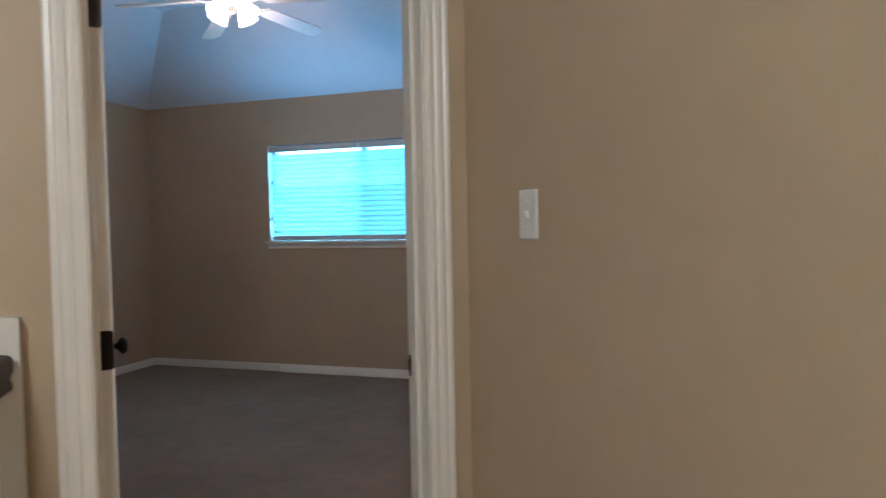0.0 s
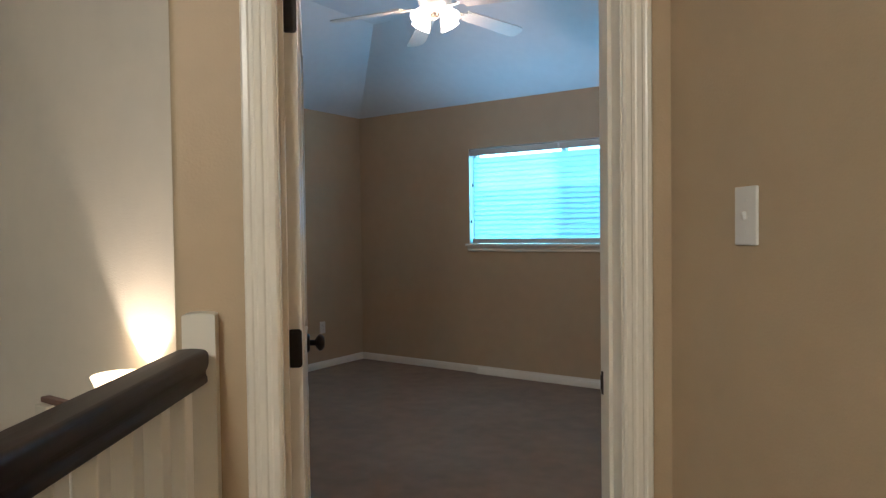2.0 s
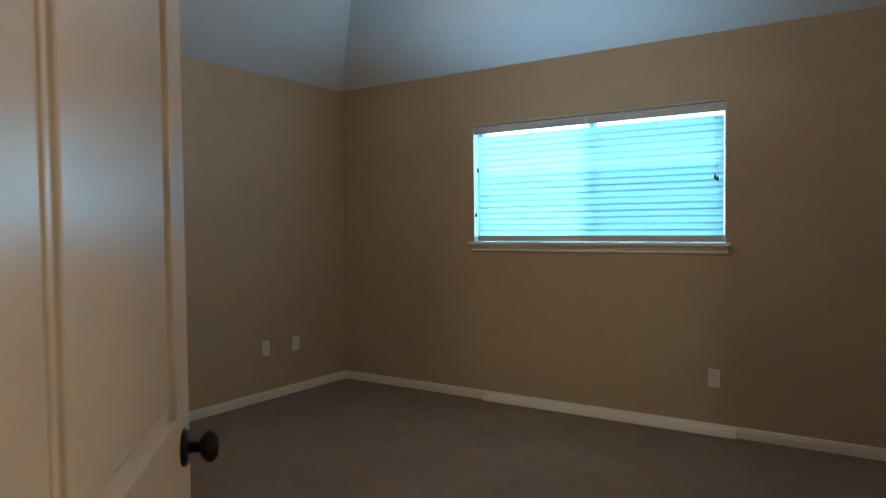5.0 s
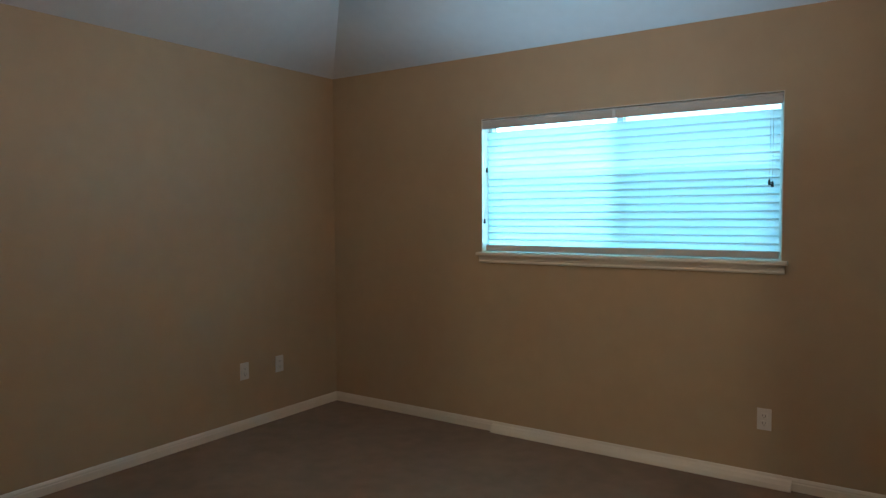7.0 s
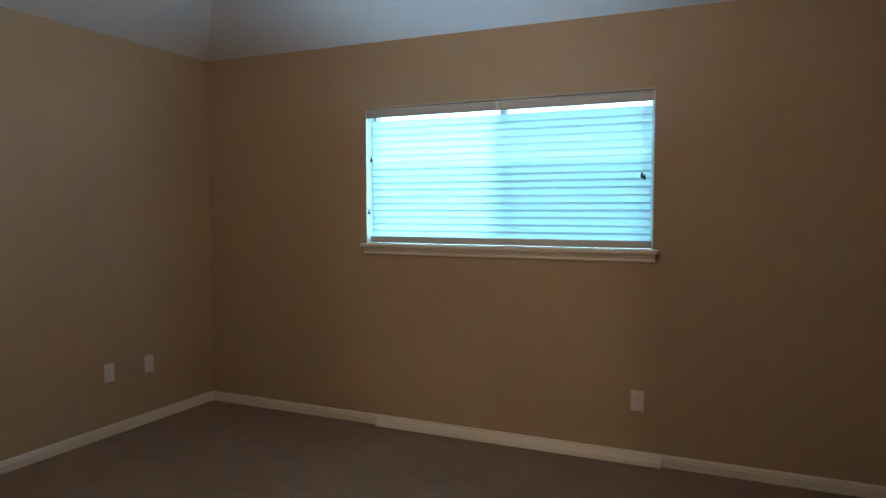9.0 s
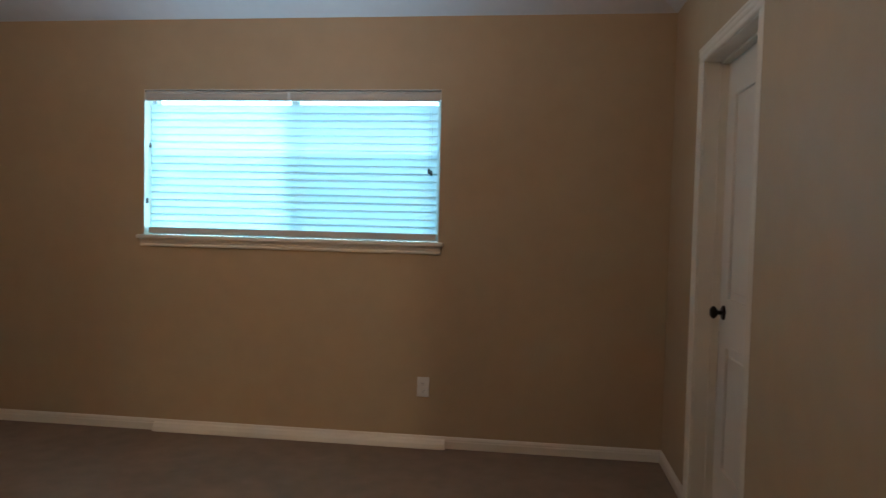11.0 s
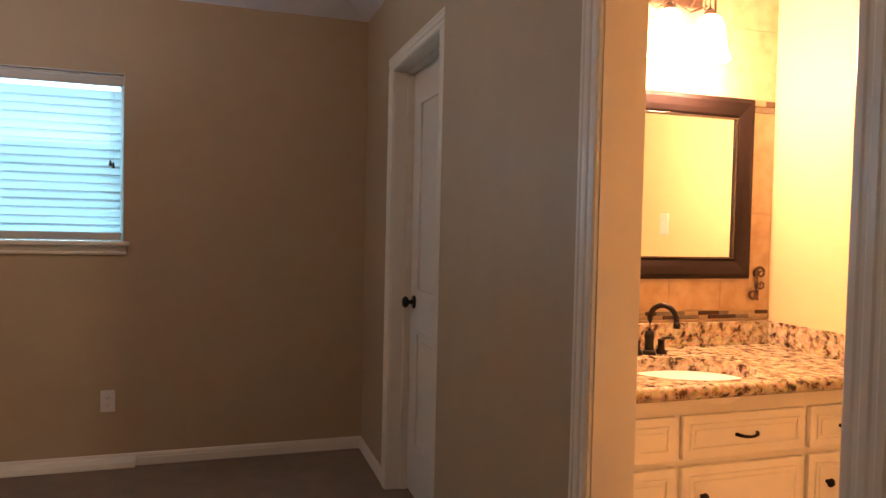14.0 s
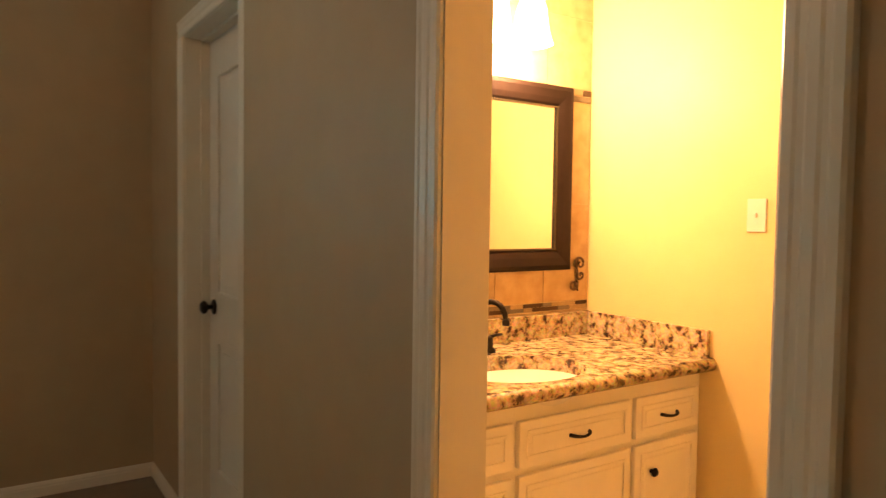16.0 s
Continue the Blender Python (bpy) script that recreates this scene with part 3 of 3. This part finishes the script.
switch(pose(BX1, -2.276, 1.335, 0, 0, 90), "white toggle light switch on the yellow bathroom wall")

# ---- loose strip on the carpet ----
strip = thing("loose_trim_strip", pose(1.40, -0.014, 0.001), "loose length of white trim leaning on the baseboard", "trim strip")
part("strip", sweep([(0, 0), (0.030, 0), (0.030, 0.006), (0.024, 0.026), (0.012, 0.046), (0, 0.054)], Matrix(((0, 0, 1, 0), (-1, 0, 0, 0), (0, 1, 0, 0), (0, 0, 0, 1))), 1.765), M_TRIM, strip)

# ---- ceiling fan ----


def ceiling_fan():
    x, y = FAN
    root = thing("ceiling_fan", pose(x, y, 3.045), "white five-blade ceiling fan with lit glass shades", "ceiling fan")
    part("canopy", lathe([(0.0, -0.056), (0.065, -0.056), (0.062, -0.075), (0.03, -0.095), (0.014, -0.10), (0, -0.10)]), M_BLADE, root, smooth=True)
    part("downrod", lathe([(0, -0.05), (0.011, -0.05), (0.011, -0.235), (0, -0.235)], 12), M_BLADE, root, smooth=True)
    part("motor", lathe([(0, -0.215), (0.05, -0.22), (0.095, -0.245), (0.105, -0.275), (0.105, -0.325), (0.08, -0.36), (0.05, -0.37), (0, -0.37)]), M_BLADE, root, smooth=True)
    part("light_fitter", lathe([(0, -0.365), (0.045, -0.365), (0.05, -0.372), (0.045, -0.385), (0, -0.39)]), M_BLADE, root, smooth=True)
    for k in range(4):
        a = -11 + 90 * k
        arm = part("lamp_arm", tube([tuple(pose(0, 0, 0, 0, 0, a) @ Vector(p)) for p in ((0.03, 0, -0.385), (0.06, 0, -0.380), (0.085, 0, -0.385))], 0.010), M_BLADE, root, smooth=True)
        bell = lathe([(0.022, 0.0), (0.034, -0.012), (0.045, -0.035), (0.053, -0.064), (0.064, -0.084), (0.061, -0.085), (0.050, -0.063), (0.042, -0.035), (0.030, -0.014), (0.0, -0.006)], 24, pose(0, 0, 0, 0, 0, a) @ pose(0.082, 0, -0.380) @ pose(0, 0, 0, 0, -38, 0))
        sh = part("glass_shade", bell, M_BOWL, root, "glowing frosted bell glass shade", smooth=True)
        sh.visible_shadow = False
    part("finial", lathe([(0, -0.372), (0.03, -0.376), (0.034, -0.395), (0.02, -0.415), (0.006, -0.425), (0, -0.426)], 12), M_NICKEL, root, smooth=True)
    for k in range(5):
        a = radians(138 + 72 * k)
        m = pose(0, 0, -0.36, 0, 0, math.degrees(a))
        arm = part("blade_arm", boxes([(0.09, 0.24, -0.014, 0.014, -0.006, 0.0), (0.20, 0.27, -0.035, 0.035, -0.006, 0.0)], bevel=0.002, m=m), M_BLADE, root)
        pts = [(0.22, -0.052), (0.60, -0.068), (0.645, -0.060), (0.665, -0.035), (0.670, 0.0), (0.665, 0.035), (0.645, 0.060), (0.60, 0.068), (0.22, 0.052)]
        b = prism(pts, 0.0, 0.006)
        bmesh.ops.transform(b, matrix=m @ pose(0, 0, 0.018, -11, 6.5, 0), verts=b.verts[:])
        part("blade", b, M_BLADE, root)
    return root


ceiling_fan()

# ---- stair guard, newel and sconce ----


def guard_rail():
    a, b = Vector((3.465, -4.450, 0)), Vector((4.330, -5.690, 0))
    d = (b - a).normalized()
    ang = math.degrees(math.atan2(d.y, d.x))
    root = thing("stair_guard_rail", pose(a.x, a.y, 0, 0, 0, ang), "white balustrade with a dark stained handrail at the stairwell", "stair railing")
    ln = (b - a).length
    half = [(0.028, 0.0), (0.031, 0.003), (0.031, 0.013), (0.028, 0.019), (0.028, 0.024), (0.030, 0.029), (0.0325, 0.034), (0.034, 0.041), (0.034, 0.057), (0.0325, 0.062), (0.029, 0.066), (0.025, 0.0680), (0.012, 0.0695)]
    prof = half + [(0.0, 0.0703)] + [(-x, y) for x, y in half[::-1]]
    m = Matrix(((0, 0, 1, 0.03), (1, 0, 0, 0), (0, 1, 0, 1.002), (0, 0, 0, 1)))
    part("handrail", sweep(prof, m, ln - 0.06), M_RAIL, root, "dark stained wooden handrail", smooth=True)
    part("shoe_rail", box(0, ln, -0.03, 0.03, 0.0, 0.03, bevel=0.004), M_TRIM, root)
    n = 13
    for k in range(n):
        x = 0.10 + k * (ln - 0.2) / (n - 1)
        part("baluster", boxes([(x - 0.019, x + 0.019, -0.019, 0.019, 0.028, 1.006)], bevel=0.003), M_TRIM_BRIGHT, root)
    part("end_post", box(ln - 0.03, ln + 0.06, -0.045, 0.045, 0, 1.12, bevel=0.006), M_TRIM, root)
    return root


guard_rail()
newel = thing("newel_post", D @ pose(-0.163, -0.12, 0), "white half newel post fixed to the wall", "newel post")
_half = [(0.0318, 1.1335), (0.024, 1.1362), (0.012, 1.1376), (0.0, 1.138)]
part("post", sweep([(-0.0325, 0), (0.0325, 0), (0.0325, 1.132)] + _half + [(-x, z) for x, z in _half[-2::-1]] + [(-0.0325, 1.132)], Matrix(((1, 0, 0, 0), (0, 0, -1, 0.0), (0, 1, 0, 0), (0, 0, 0, 1))), 0.048), M_TRIM, newel)



def stair_rail():
    root = thing("lower_stair_rail", pose(2.21, -4.145, 0.01), "white lower stair balustrade with a reddish-brown cap", "stair railing")
    part("cap", box(-0.03, 0.37, -0.016, 0.016, 0.715, 0.735, bevel=0.005), M_CAP, root, "reddish-brown wooden cap")
    part("post", box(-0.02, 0.06, -0.04, 0.04, -2.77, 0.715, bevel=0.004), M_TRIM, root)
    for k in range(2):
        x = 0.13 + 0.10 * k
        part("baluster", box(x - 0.016, x + 0.016, -0.016, 0.016, -0.3, 0.300, bevel=0.003), M_TRIM, root)
    part("post", box(0.30, 0.36, -0.03, 0.03, -2.77, 0.715, bevel=0.004), M_TRIM, root)
    part("side_panel", box(0.06, 0.30, -0.008, 0.008, 0.30, 0.714, bevel=0.002), M_TRIM_BRIGHT, root)
    part("stringer", box(-0.02, 0.36, -0.02, 0.02, -2.77, -0.3), M_TRIM, root)
    return root


stair_rail()


def sconce():
    root = thing("wall_sconce", pose(2.655, -4.045, 0.785), "lit amber glass bowl sconce on the stairwell wall", "wall sconce")
    part("back_plate", lathe([(0, 0.016), (0.045, 0.014), (0.055, 0.004), (0.056, 0.0)], 24, pose(0, 0, -0.08, 90)), M_BRONZE, root, smooth=True)
    part("arm", tube([(0, -0.01, -0.08), (0, -0.03, -0.15), (0, -0.08, -0.19), (0, -0.11, -0.18), (0, -0.115, -0.15)], 0.009), M_BRONZE, root, smooth=True)
    prof = [(0.0, -0.16), (0.03, -0.155), (0.050, -0.125), (0.060, -0.07), (0.066, 0.0), (0.072, 0.055), (0.084, 0.085), (0.081, 0.086), (0.068, 0.057), (0.062, 0.0), (0.056, -0.07), (0.046, -0.12), (0.026, -0.146), (0.0, -0.15)]
    s = part("glass_shade", lathe(prof, 32, pose(0, -0.10, 0)), M_SCONCE, root, "glowing amber glass bowl", smooth=True)
    return root


sconce()
# made-up dome round the hall's fill bulb, out of view
hall_fill = thing("hall_fill_light", pose(4.83, -6.60, 2.72), "added unseen dome light that fills the hall", "ceiling light")
part("pan", lathe([(0, 0), (0.16, 0), (0.16, -0.02), (0, -0.02)], 28), M_NICKEL, hall_fill, smooth=True)
_dome = part("dome", lathe([(0.15, -0.02), (0.14, -0.06), (0.09, -0.09), (0, -0.10)], 28), M_BOWL, hall_fill, smooth=True)

# ---- bathroom ----
CT, CF = 0.817, -2.122


def cabinet_unit(name, x0, x1, label, knob_x):
    """One base unit with a drawer over a door."""
    root = thing(name, pose(x0, -2.07, 0), label, "cabinet", "vanity cabinets")
    w = x1 - x0
    part("carcass", boxes([(0, w, 0, 0.57, 0.09, CT - 0.048), (0.0, w, 0.06, 0.57, 0.005, 0.09)]), M_CAB, root)
    for nm, z0, z1 in (("drawer_front", 0.566, 0.708), ("cabinet_door", 0.11, 0.541)):
        a, b = 0.012, w - 0.012
        f = part(nm, box(a, b, -0.019, 0, z0, z1, bevel=0.004), M_CAB, root)
        part("frame_mould", boxes([(a + 0.028, b - 0.028, -0.024, -0.018, z0 + 0.028, z0 + 0.037), (a + 0.028, b - 0.028, -0.024, -0.018, z1 - 0.037, z1 - 0.028), (a + 0.028, a + 0.037, -0.024, -0.018, z0 + 0.037, z1 - 0.037), (b - 0.037, b - 0.028, -0.024, -0.018, z0 + 0.037, z1 - 0.037)], bevel=0.002), M_CAB, f)
        part("raised_panel", box(a + 0.047, b - 0.047, -0.0225, -0.018, z0 + 0.047, z1 - 0.047, bevel=0.002), M_CAB, f)
        if nm == "drawer_front":
            c = (a + b) / 2
            zz = (z0 + z1) / 2
            hd = part("pull_handle", tube([(c - 0.042, -0.019, zz), (c - 0.040, -0.027, zz), (c - 0.032, -0.036, zz - 0.002), (c - 0.016, -0.042, zz - 0.004), (c, -0.044, zz - 0.005), (c + 0.016, -0.042, zz - 0.004), (c + 0.032, -0.036, zz - 0.002), (c + 0.040, -0.027, zz), (c + 0.042, -0.019, zz)], lambda s: 0.0042 + 0.0025 * abs(2 * s - 1), 10), M_BRONZE, f, "curved dark bronze pull", smooth=True)
        else:
            part("cabinet_knob", lathe([(0, 0.030), (0.010, 0.029), (0.0155, 0.023), (0.0155, 0.019), (0.007, 0.012), (0.007, 0.003), (0.011, 0.0), (0, 0)], 18, pose(knob_x - x0, -0.019, 0.446, 90)), M_BRONZE, f, "round dark bronze knob", smooth=True)
    return root


cabinet_unit("vanity_cabinet", WB + 0.114, 4.969, "cream raised-panel vanity cabinet beside the doorway", 4.90)
cabinet_unit("vanity_cabinet", 4.969, 5.485, "cream raised-panel vanity cabinet under the basin", 5.055)
cabinet_unit("vanity_cabinet", 5.485, 5.845, "narrow cream raised-panel vanity cabinet", 5.575)
filler = thing("cabinet_filler", pose(5.845, -2.07, 0), "cream filler strip between cabinet and wall", "cabinet filler")
part("board", box(0, 0.019, 0.0, 0.02, 0.09, CT - 0.048), M_CAB, filler)

SX, SY, SA, SB = 5.14, -1.90, 0.24, 0.188


def counter():
    root = thing("granite_countertop", pose(0, 0, 0), "brown and cream speckled granite vanity top with splashes", "countertop")
    x0, x1, y0, y1 = WB + 0.114, BX1 - 0.001, CF, BYB - 0.004
    n = 48
    bm = bmesh.new()

    corners = sorted([math.atan2(y - SY, x - SX) % (2 * math.pi) for x in (x0, x1) for y in (y0, y1)])
    angs = sorted(set([round(2 * math.pi * k / n, 5) for k in range(n)] + [round(c, 5) for c in corners]))
    rings = {}
    for z in (CT, CT - 0.048):
        outer, inner = [], []
        for a in angs:
            c, s = math.cos(a), math.sin(a)
            t = min(((x1 - SX) if c > 0 else (SX - x0)) / max(abs(c), 1e-6), ((y1 - SY) if s > 0 else (SY - y0)) / max(abs(s), 1e-6))
            outer.append(bm.verts.new((SX + t * c, SY + t * s, z)))
            inner.append(bm.verts.new((SX + SA * c, SY + SB * s, z)))
        rings[z] = (outer, inner)
    k = len(angs)
    for j in range(k):
        i = (j + 1) % k
        to, ti = rings[CT]
        bo, bi = rings[CT - 0.048]
        bm.faces.new((to[j], to[i], ti[i], ti[j]))
        bm.faces.new((bo[j], bi[j], bi[i], bo[i]))
        bm.faces.new((to[j], bo[j], bo[i], to[i]))
        bm.faces.new((ti[j], ti[i], bi[i], bi[j]))
    part("slab", bm, M_GRANITE, root)
    part("edge_roll", tube([(x0, y0 + 0.004, CT - 0.024), (x1, y0 + 0.004, CT - 0.024)], 0.0241, 16), M_GRANITE, root, smooth=True)
    part("back_splash", box(x0, x1, y1 - 0.02, y1, CT + 0.0005, 0.917, bevel=0.003), M_GRANITE, root)
    part("side_splash", box(x1 - 0.02, x1, CF + 0.012, y1 - 0.0205, CT + 0.0005, 0.917, bevel=0.003), M_GRANITE, root)
    return root


counter()
basin = thing("wash_basin", pose(SX, SY, CT), "white oval undermount porcelain basin", "basin")
_b = lathe([(1.0, -0.049), (1.0, -0.043), (0.985, -0.047), (0.93, -0.07), (0.80, -0.115), (0.55, -0.145), (0.15, -0.155), (0.0, -0.156)], 40)
bmesh.ops.transform(_b, matrix=Matrix.Diagonal((SA + 0.004, SB + 0.004, 1, 1)), verts=_b.verts[:])
part("bowl", _b, M_PORC, basin, smooth=True)
part("drain", lathe([(0, -0.151), (0.02, -0.151), (0.024, -0.154)], 18), M_BRONZE, basin, smooth=True)


def faucet():
    root = thing("basin_faucet", pose(5.165, -1.630, CT), "dark bronze gooseneck basin faucet with lever handles", "faucet")
    part("base_plate", lathe([(0, 0.018), (0.022, 0.018), (0.027, 0.010), (0.028, 0.0)], 24), M_BRONZE, root, smooth=True)
    part("body", lathe([(0.019, 0.01), (0.017, 0.05), (0.020, 0.07), (0.016, 0.09), (0, 0.092)], 20), M_BRONZE, root, smooth=True)
    pts = [(0, 0, 0.08), (0, 0, 0.14)] + [(0, -0.055 + 0.055 * math.cos(a), 0.14 + 0.055 * math.sin(a)) for a in [math.pi * k / 10 for k in range(1, 10)]] + [(0, -0.112, 0.125)]
    rot = pose(0, 0, 0, 0, 0, 26)
    pts = [tuple(rot @ Vector(p)) for p in pts]
    part("spout", tube(pts, lambda s: 0.011 - 0.001 * s, 12), M_BRONZE, root, smooth=True)
    e = Vector(pts[-1])
    part("spout_tip", lathe([(0, -0.012), (0.013, -0.012), (0.014, 0.004), (0.010, 0.012), (0, 0.012)], 16, Matrix.Translation(e)), M_BRONZE, root, smooth=True)
    for s in (-1, 1):
        v = part("valve", lathe([(0.024, 0.0), (0.022, 0.012), (0.014, 0.02), (0.013, 0.05), (0.016, 0.055), (0, 0.062)], 18, pose(0.055 * s, 0, 0)), M_BRONZE, root, smooth=True)
        part("lever", tube([(0.055 * s, 0, 0.055), (0.075 * s, -0.006, 0.062), (0.105 * s, -0.01, 0.064)], lambda q: 0.007 - 0.002 * q, 10), M_BRONZE, v, smooth=True)
    return root


faucet()


def wall_mirror():
    x0, x1, z0, z1, f = 4.68, 5.733, 1.101, 1.863, 0.083
    root = thing("wall_mirror", pose(0, BYB - 0.002, 0), "rectangular mirror in a dark brown wooden frame", "mirror")
    bm = bmesh.new()
    loops = []
    for a, y in ((0, 0), (0, -0.022), (0.006, -0.030), (0.020, -0.032), (f * 0.62, -0.027), (f - 0.010, -0.021), (f, -0.014), (f, -0.002)):
        loops.append([bm.verts.new((x, y, z)) for x, z in ((x0 + a, z0 + a), (x1 - a, z0 + a), (x1 - a, z1 - a), (x0 + a, z1 - a))])
    for p, q in zip(loops, loops[1:]):
        for k in range(4):
            j = (k + 1) % 4
            bm.faces.new((p[k], p[j], q[j], q[k]))
    part("frame", bm, M_FRAME, root)
    part("bead", boxes([(x0 + f - 0.004, x1 - f + 0.004, -0.022, -0.010, z1 - f - 0.008, z1 - f), (x0 + f - 0.004, x1 - f + 0.004, -0.022, -0.010, z0 + f, z0 + f + 0.008), (x0 + f, x0 + f + 0.008, -0.022, -0.010, z0 + f + 0.008, z1 - f - 0.008), (x1 - f - 0.008, x1 - f, -0.022, -0.010, z0 + f + 0.008, z1 - f - 0.008)], bevel=0.002), M_NICKEL, root)
    part("mirror_glass", box(x0 + f - 0.005, x1 - f + 0.005, -0.012, -0.004, z0 + f - 0.005, z1 - f + 0.005), M_MIRROR, root)
    return root


wall_mirror()


def vanity_light():
    root = thing("vanity_light", pose(5.205, BYB, 2.215), "three-shade vanity light with bronze scroll arms, lit", "wall light")
    part("back_plate", box(-0.25, 0.25, -0.020, 0.0, -0.005, 0.045, bevel=0.008), M_SCROLL, root)
    part("cross_bar", tube([(-0.24 + 0.04 * k, -0.055, -0.02 + 0.018 * math.cos(k * 1.57)) for k in range(13)], 0.0055), M_SCROLL, root, smooth=True)
    for x in (-0.188, 0.0, 0.188):
        arm = part("arm", tube([(x, -0.02, 0.0), (x, -0.06, 0.035), (x, -0.11, 0.04), (x, -0.14, 0.015), (x, -0.14, -0.05)], 0.006), M_SCROLL, root, smooth=True)
        part("socket", lathe([(0, 0.0), (0.014, 0.0), (0.022, -0.012), (0.029, -0.03), (0, -0.03)], 18, pose(x, -0.14, -0.045)), M_SCROLL, arm, smooth=True)
        part("hairpin_loop", tube([(x - 0.026, -0.14, -0.052), (x - 0.024, -0.14, 0.0), (x - 0.016, -0.14, 0.038), (x, -0.14, 0.056), (x + 0.016, -0.14, 0.038), (x + 0.024, -0.14, 0.0), (x + 0.026, -0.14, -0.052)], 0.0045, 8), M_SCROLL, arm, smooth=True)
        sh = part("glass_shade", lathe([(0.028, -0.07), (0.045, -0.085), (0.058, -0.12), (0.063, -0.17), (0.070, -0.21), (0.082, -0.245), (0.079, -0.246), (0.060, -0.17), (0.054, -0.12), (0.03, -0.08)], 28, pose(x, -0.14, 0.0)), M_SHADE, root, "glowing bell glass shade", smooth=True)
        sh.visible_shadow = False
    return root


vanity_light()


def scroll_ornament():
    root = thing("scroll_ornament", pose(5.787, BYB - 0.003, 1.079), "small dark bronze leafy scroll on the tiles", "ornament")

    def curl(cx, cz, r, start, turns):
        n = 22
        return [(cx + r * (1 - 0.8 * k / n) * math.cos(start + turns * 6.283 * k / n), -0.007 - 0.006 * k / n, cz + r * (1 - 0.8 * k / n) * math.sin(start + turns * 6.283 * k / n)) for k in range(n + 1)]

    part("upper_curl", tube(curl(0.018, 0.045, 0.030, 3.6, -1.3), lambda q: 0.0065 - 0.003 * q, 8), M_SCROLL, root, smooth=True)
    part("middle_curl", tube(curl(0.022, -0.005, 0.024, 2.4, 1.2), lambda q: 0.006 - 0.003 * q, 8), M_SCROLL, root, smooth=True)
    part("lower_curl", tube(curl(-0.018, -0.045, 0.028, 0.6, -1.2), lambda q: 0.0065 - 0.003 * q, 8), M_SCROLL, root, smooth=True)
    part("stem", tube([(0.010, -0.005, 0.072), (0.0, -0.008, 0.03), (0.006, -0.008, -0.01), (-0.006, -0.008, -0.04), (0.012, -0.006, -0.072)], 0.0045, 8), M_SCROLL, root, smooth=True)
    return root


scroll_ornament()

# tiles and mosaic of the wall behind the vanity
wall_n = bpy.data.objects["wall_bath_north"]
_tw = 0.258
_rows = [(0.917, 0.927), (0.964, 1.378), (1.381, 1.812), (1.868, 2.16), (2.163, 2.45)]
for z0, z1 in _rows:
    x = BX1 - 0.001
    while x > WB + 0.12:
        xa = max(x - _tw, WB + 0.115)
        part("tile", box(xa + 0.0012, x - 0.0012, BYB + 0.0005, BYB + 0.013, z0 + 0.001, z1 - 0.001, bevel=0.001), M_TILE, wall_n)
        x -= _tw
for row, (z0, z1) in enumerate(((0.929, 0.945), (0.946, 0.962), (1.814, 1.839), (1.841, 1.866))):
    x, k = BX1 - 0.002, 0
    while x > WB + 0.19:
        ln = (0.105, 0.07, 0.14, 0.05)[(k + row) % 4]
        part("mosaic_piece", box(x - ln + 0.001, x - 0.001, BYB - 0.002, BYB + 0.013, z0, z1, bevel=0.001), M_MOS[(k * 7 + (1, 0, 2, 0)[row]) % 3], wall_n)
        x -= ln
        k += 1
